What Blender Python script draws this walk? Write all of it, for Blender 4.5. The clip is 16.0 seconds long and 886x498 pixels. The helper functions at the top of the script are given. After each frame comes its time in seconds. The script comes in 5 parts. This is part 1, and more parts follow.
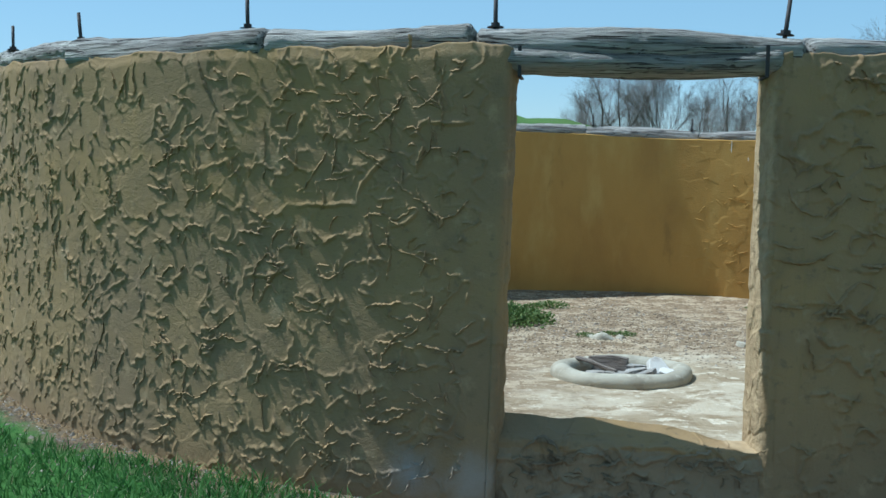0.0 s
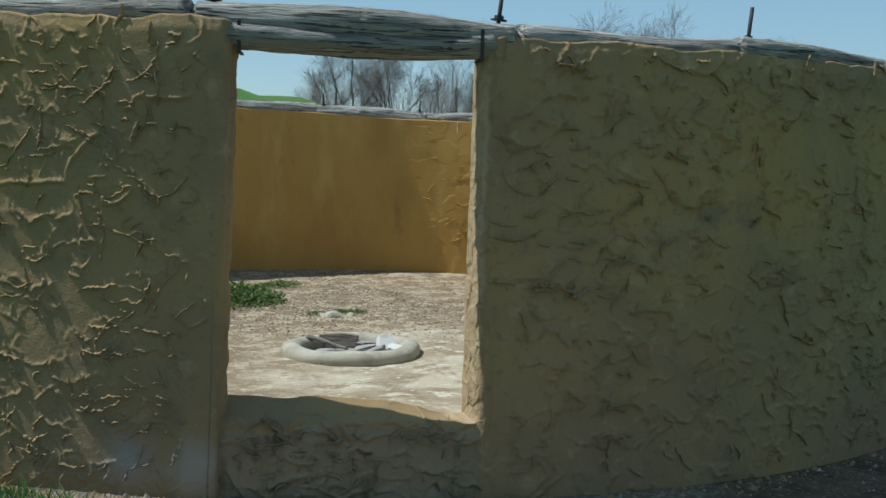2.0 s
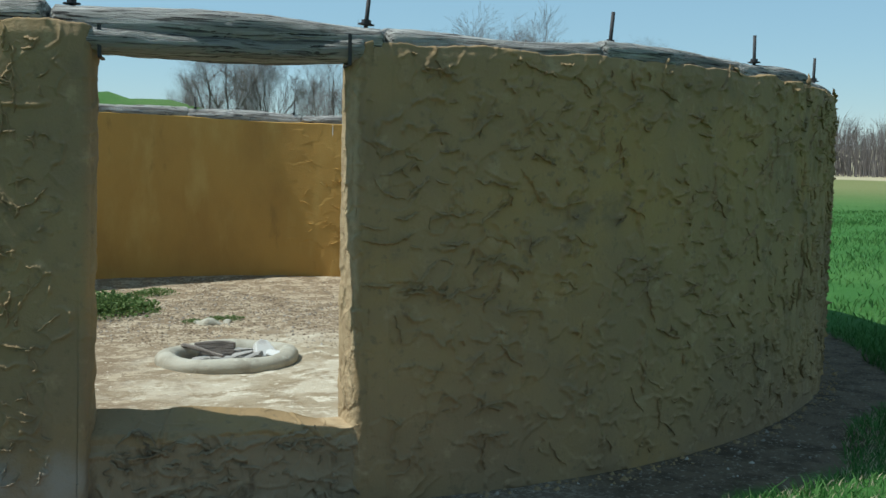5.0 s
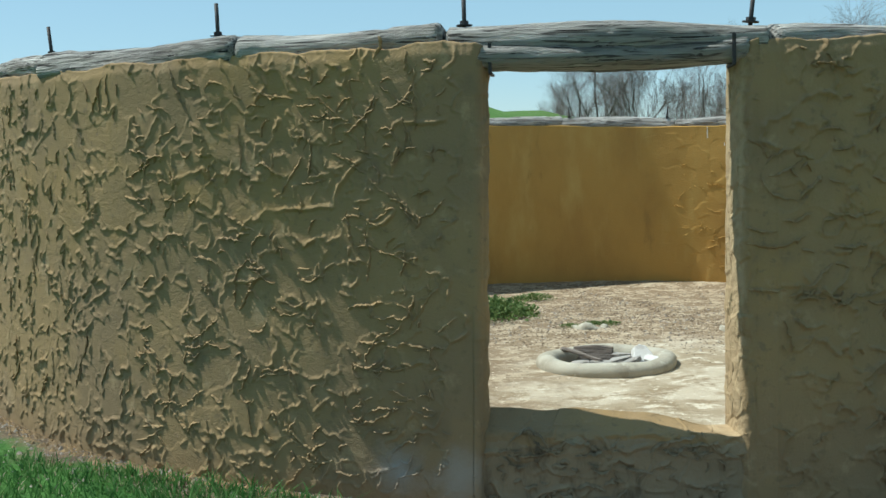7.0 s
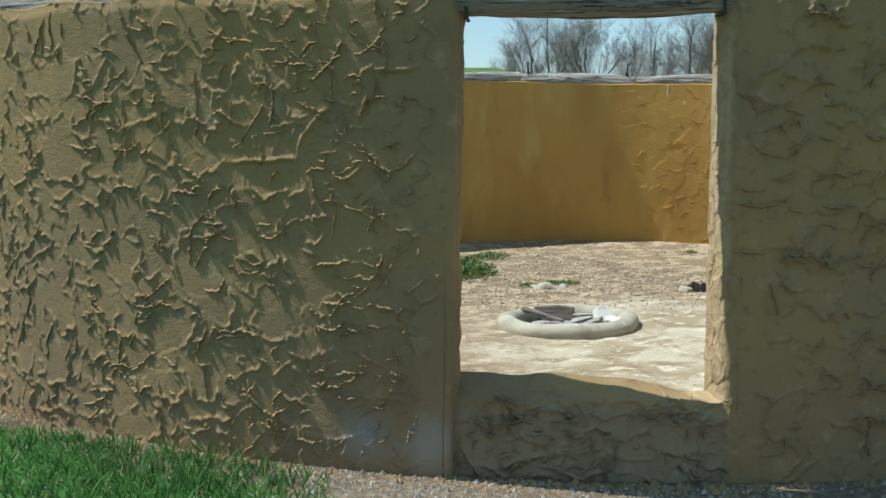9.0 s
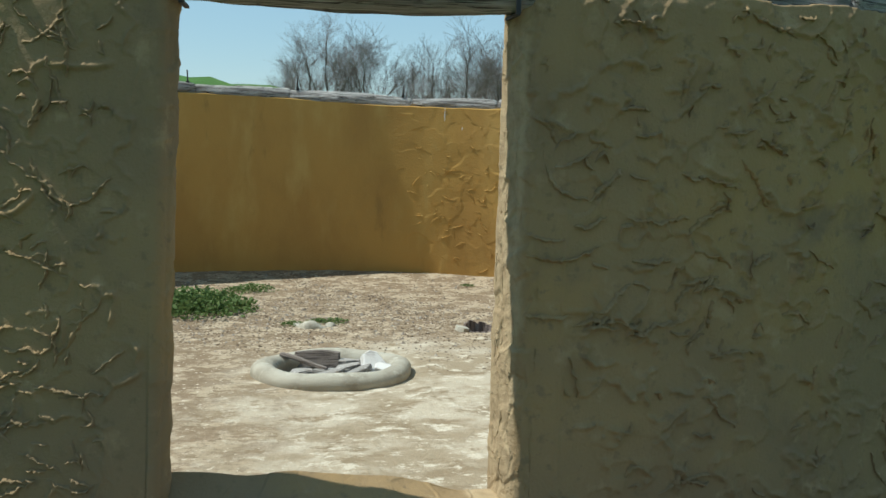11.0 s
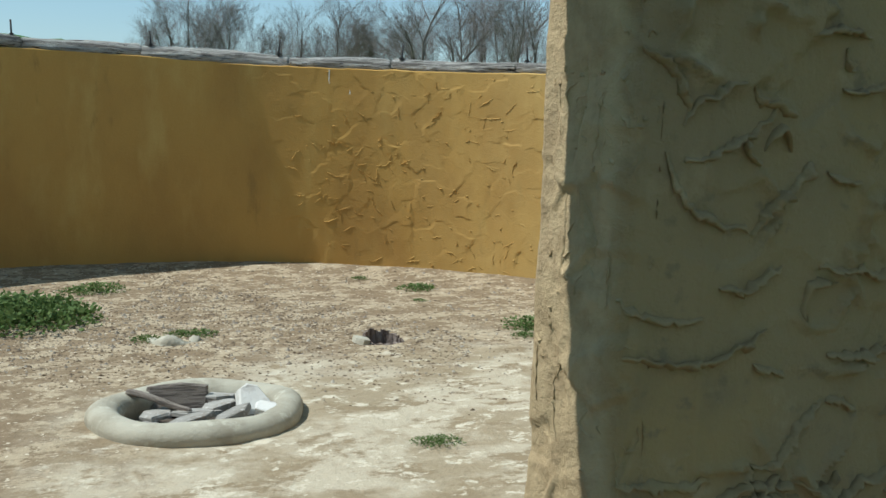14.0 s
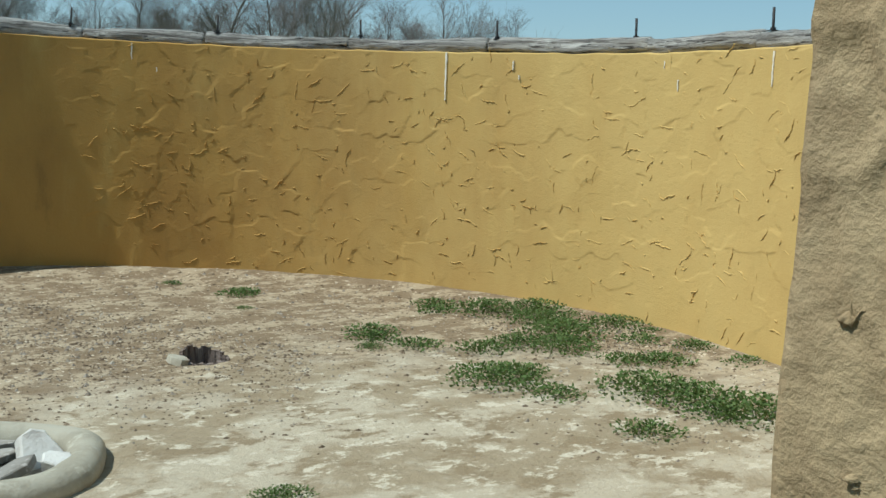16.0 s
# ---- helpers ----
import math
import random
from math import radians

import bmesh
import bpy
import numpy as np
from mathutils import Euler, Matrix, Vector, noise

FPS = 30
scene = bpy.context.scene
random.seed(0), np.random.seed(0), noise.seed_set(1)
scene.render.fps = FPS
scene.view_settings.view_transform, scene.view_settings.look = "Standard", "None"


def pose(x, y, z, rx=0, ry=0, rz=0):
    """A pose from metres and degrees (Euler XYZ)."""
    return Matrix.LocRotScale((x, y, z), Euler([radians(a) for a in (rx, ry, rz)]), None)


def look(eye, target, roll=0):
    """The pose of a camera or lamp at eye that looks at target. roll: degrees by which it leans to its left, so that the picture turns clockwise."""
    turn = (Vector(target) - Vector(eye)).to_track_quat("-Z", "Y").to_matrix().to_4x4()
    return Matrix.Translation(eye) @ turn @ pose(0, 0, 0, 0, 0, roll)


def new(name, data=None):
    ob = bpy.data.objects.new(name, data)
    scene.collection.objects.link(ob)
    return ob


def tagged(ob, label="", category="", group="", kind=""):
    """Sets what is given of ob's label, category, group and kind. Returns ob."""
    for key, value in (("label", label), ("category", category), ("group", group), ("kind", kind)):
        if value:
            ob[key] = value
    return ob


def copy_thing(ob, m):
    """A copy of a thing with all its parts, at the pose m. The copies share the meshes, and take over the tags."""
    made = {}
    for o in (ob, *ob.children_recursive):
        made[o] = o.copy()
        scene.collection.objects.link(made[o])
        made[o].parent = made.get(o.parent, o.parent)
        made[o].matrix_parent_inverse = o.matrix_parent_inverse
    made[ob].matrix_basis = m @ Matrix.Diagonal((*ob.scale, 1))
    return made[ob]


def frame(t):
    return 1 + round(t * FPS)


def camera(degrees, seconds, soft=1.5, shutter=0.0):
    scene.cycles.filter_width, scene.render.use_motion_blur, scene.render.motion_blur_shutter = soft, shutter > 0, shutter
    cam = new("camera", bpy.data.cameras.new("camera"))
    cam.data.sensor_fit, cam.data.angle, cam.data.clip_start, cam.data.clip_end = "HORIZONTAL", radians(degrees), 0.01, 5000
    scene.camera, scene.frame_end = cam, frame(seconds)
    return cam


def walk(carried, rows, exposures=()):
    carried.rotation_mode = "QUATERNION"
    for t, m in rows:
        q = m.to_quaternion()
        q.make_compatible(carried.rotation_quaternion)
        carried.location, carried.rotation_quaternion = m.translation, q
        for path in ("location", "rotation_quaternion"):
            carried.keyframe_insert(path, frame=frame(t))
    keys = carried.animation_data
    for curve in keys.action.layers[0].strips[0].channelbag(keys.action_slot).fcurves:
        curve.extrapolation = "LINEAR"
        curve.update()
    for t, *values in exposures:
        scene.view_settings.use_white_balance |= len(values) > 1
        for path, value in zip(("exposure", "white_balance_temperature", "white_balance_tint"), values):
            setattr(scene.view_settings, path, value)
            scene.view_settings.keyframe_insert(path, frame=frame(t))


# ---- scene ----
cam = camera(45.17, 16.0)
EXPOSURES = [(0.0, 0.14, 5490, 2), (1.0, 0.06, 5740, 2), (1.5, -0.06, 5870, 3), (2.0, -0.10, 6070, 5), (3.0, -0.08, 6000, 0), (5.5, 0.08, 6180, 3), (7.0, 0.26, 6320, 2), (8.0, 0.28, 6370, 3), (8.5, 0.22, 6320, 4), (9.5, 0.33, 6320, 5), (10.0, 0.19, 6420, 4),
             (12.5, 0.09, 6190, 4), (14.5, 0.06, 6210, 3), (15.0, 0.08, 6270, 1), (15.5, -0.12, 6180, 2), (16.0, -0.15, 6160, 1)]
ROWS = [
    (0.0, -0.001, -0.000, 1.791, 0.01, -5.06, -0.70),
    (0.5, 0.011, -0.000, 1.793, -2.60, -5.16, -0.67),
    (1.0, 0.024, -0.005, 1.797, -5.48, -5.20, -0.88),
    (1.5, 0.036, 0.000, 1.792, -10.37, -5.52, -1.27),
    (2.0, 0.053, 0.014, 1.790, -14.12, -5.92, -1.55),
    (2.5, 0.068, 0.001, 1.793, -18.38, -5.93, -1.69),
    (3.0, 0.081, -0.009, 1.787, -21.77, -6.17, -1.50),
    (3.2, 0.080, -0.008, 1.789, -23.09, -6.33, -1.48),
    (5.3, 0.083, -0.009, 1.802, -19.23, -5.73, -0.64),
    (5.5, 0.088, 0.002, 1.786, -17.17, -6.31, 0.35),
    (6.0, 0.068, 0.003, 1.794, -12.80, -5.59, 0.52),
    (6.5, 0.054, -0.028, 1.803, -8.21, -5.29, 0.93),
    (7.0, 0.020, -0.031, 1.803, -1.08, -5.28, 1.69),
    (7.5, -0.012, -0.030, 1.804, 2.38, -5.92, 1.62),
    (8.0, -0.067, -0.011, 1.800, 4.41, -5.67, 2.11),
    (8.5, -0.108, 0.030, 1.798, 3.08, -7.16, 2.64),
    (9.0, -0.063, 0.214, 1.777, -3.78, -7.62, 0.80),
    (9.5, 0.056, 0.430, 1.802, -7.99, -4.59, -1.01),
    (10.0, 0.116, 0.685, 1.772, -11.99, -8.23, -2.05),
    (10.2, 0.129, 0.771, 1.771, -14.35, -6.25, -2.48),
    (12.3, 0.303, 1.937, 1.766, -16.68, -7.93, -0.40),
    (12.5, 0.312, 2.042, 1.761, -18.85, -9.45, -1.19),
    (13.0, 0.442, 2.371, 1.732, -20.80, -10.15, -0.51),
    (13.5, 0.512, 2.642, 1.755, -18.99, -10.78, -2.40),
    (14.0, 0.534, 2.977, 1.737, -22.50, -8.01, -1.48),
    (14.5, 0.565, 3.232, 1.732, -26.23, -10.72, -2.10),
    (15.0, 0.700, 3.528, 1.716, -22.47, -5.86, -1.37),
    (15.5, 0.782, 3.779, 1.610, -23.91, -9.44, -3.13),
    (16.0, 0.827, 4.015, 1.618, -32.64, -8.06, -1.97),
]
walk(cam, [(t, pose(x, y, z, 90 + pitch, roll, yaw)) for t, x, y, z, yaw, pitch, roll in ROWS], EXPOSURES)

# ---- world, sun ----
SUN_ELEVATION, SUN_AZIMUTH = 57.0, -72.0      # degrees; azimuth from +y towards +x
world = bpy.data.worlds.new("sky")
scene.world = world
world.use_nodes = True
wn = world.node_tree.nodes
sky = wn.new("ShaderNodeTexSky")
sky.sky_type, sky.sun_disc = "NISHITA", False
sky.sun_elevation, sky.sun_rotation = radians(SUN_ELEVATION), radians(SUN_AZIMUTH)
sky.air_density, sky.dust_density, sky.ozone_density = 0.9, 0.0, 1.8
haze = wn.new("ShaderNodeMix")            # thin even haze over the whole sky
haze.data_type = "RGBA"
haze.inputs[0].default_value = 0.5
haze.inputs[7].default_value = (4.0, 6.7, 8.4, 1)
world.node_tree.links.new(sky.outputs[0], haze.inputs[6])
world.node_tree.links.new(haze.outputs[2], wn["Background"].inputs[0])
wn["Background"].inputs[1].default_value = 0.090
sun_way = Vector((math.sin(radians(SUN_AZIMUTH)) * math.cos(radians(SUN_ELEVATION)),
                  math.cos(radians(SUN_AZIMUTH)) * math.cos(radians(SUN_ELEVATION)), math.sin(radians(SUN_ELEVATION))))
sun = new("sun", bpy.data.lights.new("sun", "SUN"))
sun.data.energy, sun.data.angle, sun.data.color = 5.0, radians(0.55), (1.0, 0.975, 0.92)
sun.matrix_world = look(sun_way * 50, (0, 0, 0))


# ---- materials ----
def tree_of(name):
    m = bpy.data.materials.new(name)
    m.use_nodes = True
    n = m.node_tree.nodes
    return m, n, m.node_tree.links, n["Principled BSDF"]


def noise_node(n, l, coord, scale, detail=6.0, rough=0.6, stretch=(1, 1, 1)):
    mapping = n.new("ShaderNodeMapping")
    mapping.inputs["Scale"].default_value = stretch
    l.new(coord, mapping.inputs["Vector"])
    t = n.new("ShaderNodeTexNoise")
    t.inputs["Scale"].default_value, t.inputs["Detail"].default_value, t.inputs["Roughness"].default_value = scale, detail, rough
    l.new(mapping.outputs[0], t.inputs["Vector"])
    return t.outputs["Fac"]


def ramp(n, l, fac, lo, hi):
    r = n.new("ShaderNodeMapRange")
    r.interpolation_type = "SMOOTHSTEP"
    r.inputs["From Min"].default_value, r.inputs["From Max"].default_value = lo, hi
    l.new(fac, r.inputs["Value"])
    return r.outputs[0]


def blend(n, l, fac, a, b):
    m = n.new("ShaderNodeMix")
    m.data_type = "RGBA"
    for sock, v in ((m.inputs[6], a), (m.inputs[7], b)):
        if isinstance(v, tuple):
            sock.default_value = (*v, 1)
        else:
            l.new(v, sock)
    if isinstance(fac, float):
        m.inputs[0].default_value = fac
    else:
        l.new(fac, m.inputs[0])
    return m.outputs[2]


def bump(n, l, bsdf, height, strength, distance):
    b = n.new("ShaderNodeBump")
    b.inputs["Strength"].default_value, b.inputs["Distance"].default_value = strength, distance
    l.new(height, b.inputs["Height"])
    l.new(b.outputs[0], bsdf.inputs["Normal"])


def surface(name, layers, rough=0.9, relief=(60, 0.4, 0.01), stretch=(1, 1, 1), vary=0.0):
    """layers: the base colour, then (colour, noise scale, low, high[, stretch]) laid over it in turn."""
    m, n, l, bsdf = tree_of(name)
    coord = n.new("ShaderNodeTexCoord").outputs["Object"]
    col = layers[0]
    for k, (c, scale, lo, hi, *st) in enumerate(layers[1:]):
        off = n.new("ShaderNodeVectorMath")
        off.inputs[1].default_value = (3.7 * k, 1.3 * k, 5.1 * k)
        l.new(coord, off.inputs[0])
        f = ramp(n, l, noise_node(n, l, off.outputs[0], scale, stretch=st[0] if st else stretch), lo, hi)
        col = blend(n, l, f, col, c)
    if vary:
        info = n.new("ShaderNodeObjectInfo")
        hsv = n.new("ShaderNodeHueSaturation")
        l.new(col, hsv.inputs["Color"])
        v = n.new("ShaderNodeMapRange")
        v.inputs["To Min"].default_value, v.inputs["To Max"].default_value = 1 - vary, 1 + vary
        l.new(info.outputs["Random"], v.inputs["Value"])
        l.new(v.outputs[0], hsv.inputs["Value"])
        col = hsv.outputs[0]
    if isinstance(col, tuple):
        bsdf.inputs["Base Color"].default_value = (*col, 1)
    else:
        l.new(col, bsdf.inputs["Base Color"])
    bsdf.inputs["Roughness"].default_value = rough
    bsdf.inputs["Specular IOR Level"].default_value = 0.25
    if relief:
        bump(n, l, bsdf, noise_node(n, l, coord, relief[0], 8, 0.65, stretch), relief[1], relief[2])
    return m


def plaster_material():
    """Tan trowelled plaster with olive and brown patches, dusty foot and a chalky grey stain low beside the doorway."""
    m, n, l, bsdf = tree_of("tan_plaster")
    coord = n.new("ShaderNodeTexCoord").outputs["Object"]
    col = blend(n, l, ramp(n, l, noise_node(n, l, coord, 1.1), 0.40, 0.64), (0.296, 0.203, 0.102), (0.249, 0.174, 0.098))
    for k, (c, scale, lo, hi) in enumerate((((0.333, 0.218, 0.092), 0.9, 0.50, 0.70), ((0.199, 0.142, 0.087), 2.6, 0.56, 0.74), ((0.348, 0.250, 0.141), 8, 0.56, 0.72),
                                            ((0.218, 0.154, 0.087), 21, 0.56, 0.70))):
        off = n.new("ShaderNodeVectorMath")
        off.inputs[1].default_value = (3.7 * k + 1, 1.3 * k, 5.1 * k)
        l.new(coord, off.inputs[0])
        col = blend(n, l, ramp(n, l, noise_node(n, l, off.outputs[0], scale), lo, hi), col, c)
    for spot, size, c in (((-0.13, 4.36, 0.46), 0.26, (0.304, 0.271, 0.241)), ((0.13, 4.27, 0.44), 0.24, (0.308, 0.266, 0.218))):
        far = n.new("ShaderNodeVectorMath")
        far.operation = "DISTANCE"
        far.inputs[1].default_value = spot
        l.new(coord, far.inputs[0])
        wob = n.new("ShaderNodeMath")
        wob.operation = "MULTIPLY_ADD"
        l.new(noise_node(n, l, coord, 5.5, 8, 0.7), wob.inputs[0])
        wob.inputs[1].default_value = 0.9 * size
        l.new(far.outputs["Value"], wob.inputs[2])
        col = blend(n, l, ramp(n, l, wob.outputs[0], 1.15 * size, 0.45 * size), col, c)
    # paler round the doorway's right-hand corner: the jamb's sunlight put into the colour
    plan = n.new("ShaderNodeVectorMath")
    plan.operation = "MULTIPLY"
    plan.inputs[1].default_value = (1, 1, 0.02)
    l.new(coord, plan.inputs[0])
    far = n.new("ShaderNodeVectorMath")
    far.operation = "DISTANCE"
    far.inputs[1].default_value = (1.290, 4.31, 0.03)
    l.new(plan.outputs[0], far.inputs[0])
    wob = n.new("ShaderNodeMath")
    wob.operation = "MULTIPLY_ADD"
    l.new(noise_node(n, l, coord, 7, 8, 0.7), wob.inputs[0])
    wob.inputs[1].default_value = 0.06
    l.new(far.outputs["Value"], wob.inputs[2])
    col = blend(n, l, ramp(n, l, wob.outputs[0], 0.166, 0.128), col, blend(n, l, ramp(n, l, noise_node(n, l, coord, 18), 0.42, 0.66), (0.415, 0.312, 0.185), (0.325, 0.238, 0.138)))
    l.new(col, bsdf.inputs["Base Color"])
    bsdf.inputs["Roughness"].default_value = 0.92
    bsdf.inputs["Specular IOR Level"].default_value = 0.22
    grain = n.new("ShaderNodeMath")
    grain.operation = "MULTIPLY_ADD"
    l.new(noise_node(n, l, coord, 24, 5, 0.6), grain.inputs[0])
    grain.inputs[1].default_value = 0.8
    l.new(noise_node(n, l, coord, 95, 6, 0.65), grain.inputs[2])
    bump(n, l, bsdf, grain.outputs[0], 0.6, 0.0075)
    return m


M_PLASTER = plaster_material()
M_OCHRE = surface("ochre_plaster", [(0.445, 0.262, 0.072), ((0.37, 0.210, 0.060), 1.1, 0.4, 0.65, (1, 1, 0.5)), ((0.51, 0.345, 0.112), 2.6, 0.50, 0.80, (1, 1, 0.3)),
                                    ((0.32, 0.19, 0.058), 5, 0.6, 0.75, (1, 1, 0.35))], 0.9, (45, 0.35, 0.01))


def lighten_sunlit_ochre(m):
    """The colour wash turns straw-coloured on the court's far right, sunlight put into its faded colour, in uneven
    upright drifts.
    """
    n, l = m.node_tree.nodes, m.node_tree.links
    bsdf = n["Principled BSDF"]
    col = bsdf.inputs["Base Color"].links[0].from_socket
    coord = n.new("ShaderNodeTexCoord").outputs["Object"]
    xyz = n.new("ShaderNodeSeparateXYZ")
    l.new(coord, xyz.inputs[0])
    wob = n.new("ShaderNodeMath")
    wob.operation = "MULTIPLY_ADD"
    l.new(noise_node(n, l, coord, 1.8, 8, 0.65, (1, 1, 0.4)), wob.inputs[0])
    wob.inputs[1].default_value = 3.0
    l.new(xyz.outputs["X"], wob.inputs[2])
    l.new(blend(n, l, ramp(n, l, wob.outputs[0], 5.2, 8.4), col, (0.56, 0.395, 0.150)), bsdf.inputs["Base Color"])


lighten_sunlit_ochre(M_OCHRE)
M_SILL = surface("brown_sill_plaster", [(0.262, 0.198, 0.125), ((0.135, 0.10, 0.064), 4.5, 0.49, 0.60, (1, 1, 0.35)), ((0.30, 0.245, 0.16), 6, 0.55, 0.7)], 0.95, (45, 0.6, 0.015))
M_WOOD = surface("grey_weathered_wood", [(0.42, 0.40, 0.37), ((0.17, 0.155, 0.14), 1.7, 0.48, 0.68), ((0.62, 0.60, 0.56), 3.5, 0.50, 0.66, (0.7, 8, 8)),
                                         ((0.10, 0.09, 0.082), 7, 0.53, 0.64, (0.5, 12, 12)), ((0.03, 0.028, 0.026), 5, 0.60, 0.63, (0.6, 14, 14))],
                 0.88, (9, 1.0, 0.04), (0.5, 12, 12), 0.16)
M_STEEL = surface("dark_rebar_steel", [(0.035, 0.034, 0.036), ((0.07, 0.05, 0.04), 30, 0.5, 0.7)], 0.6, (120, 0.4, 0.004))
M_CLAY = surface("grey_fired_clay", [(0.40, 0.375, 0.305), ((0.31, 0.285, 0.225), 4, 0.45, 0.65), ((0.47, 0.445, 0.365), 11, 0.55, 0.7)], 0.93, (50, 0.5, 0.012))
M_SOOT_AND_SHADE = surface("sooty_earth_and_hollow_shade", [(0.075, 0.06, 0.05), ((0.15, 0.12, 0.095), 9, 0.45, 0.65)], 0.97, (40, 0.7, 0.02))
M_SLAB = surface("grey_stone_slab", [(0.30, 0.285, 0.26), ((0.24, 0.22, 0.195), 9, 0.45, 0.62), ((0.46, 0.44, 0.41), 24, 0.55, 0.7)], 0.85, (50, 0.5, 0.01), vary=0.15)
M_LIME = surface("white_limestone", [(0.60, 0.59, 0.56), ((0.50, 0.48, 0.45), 14, 0.5, 0.65)], 0.85, (40, 0.6, 0.012))
M_CHAR = surface("charred_wood", [(0.25, 0.215, 0.185), ((0.12, 0.10, 0.088), 4, 0.45, 0.6, (1, 14, 14))], 0.9, (30, 0.7, 0.015), (1, 10, 10))
M_ROT = surface("rotten_post_wood", [(0.24, 0.19, 0.165), ((0.09, 0.068, 0.06), 9, 0.46, 0.62, (3, 3, 0.4)), ((0.33, 0.29, 0.26), 14, 0.55, 0.7, (3, 3, 0.3))], 0.95, (40, 0.8, 0.02))
M_STREAK = surface("white_lime_streak", [(0.80, 0.77, 0.68), ((0.66, 0.58, 0.42), 25, 0.5, 0.7)], 0.8, None)
M_BARK = surface("grey_brown_bark", [(0.13, 0.115, 0.105), ((0.20, 0.18, 0.165), 1.5, 0.45, 0.65)], 0.95, None, vary=0.25)
M_TWIG = surface("dull_brown_twigs", [(0.22, 0.195, 0.185), ((0.155, 0.135, 0.128), 0.4, 0.45, 0.6)], 0.95, None, vary=0.2)
M_PEBBLE = surface("mixed_gravel", [(0.26, 0.225, 0.185), ((0.40, 0.365, 0.31), 14, 0.5, 0.6), ((0.22, 0.19, 0.16), 11, 0.55, 0.62)], 0.9, None)
M_LITTER = surface("dark_leaf_litter", [(0.13, 0.095, 0.065), ((0.24, 0.185, 0.13), 5, 0.5, 0.6)], 0.95, None)


def leafy(name, a, b, scale):
    m, n, l, bsdf = tree_of(name)
    coord = n.new("ShaderNodeTexCoord").outputs["Object"]
    geo = n.new("ShaderNodeNewGeometry")
    col = blend(n, l, geo.outputs["Random Per Island"], a, b)
    col = blend(n, l, ramp(n, l, noise_node(n, l, coord, scale), 0.5, 0.75), col, tuple(0.6 * (x + y) * 0.5 for x, y in zip(a, b)))
    l.new(col, bsdf.inputs["Base Color"])
    bsdf.inputs["Roughness"].default_value = 0.72
    bsdf.inputs["Specular IOR Level"].default_value = 0.16
    trans = n.new("ShaderNodeBsdfTranslucent")
    l.new(col, trans.inputs["Color"])
    mix = n.new("ShaderNodeMixShader")
    mix.inputs[0].default_value = 0.3
    l.new(bsdf.outputs[0], mix.inputs[1])
    l.new(trans.outputs[0], mix.inputs[2])
    l.new(mix.outputs[0], n["Material Output"].inputs["Surface"])
    return m


M_GRASS = leafy("green_grass_blades", (0.040, 0.130, 0.028), (0.115, 0.235, 0.068), 0.9)
M_WEED = leafy("green_weed_leaves", (0.072, 0.130, 0.036), (0.165, 0.230, 0.085), 3)
M_DRY = leafy("dry_straw_tufts", (0.36, 0.31, 0.2), (0.5, 0.44, 0.3), 2)


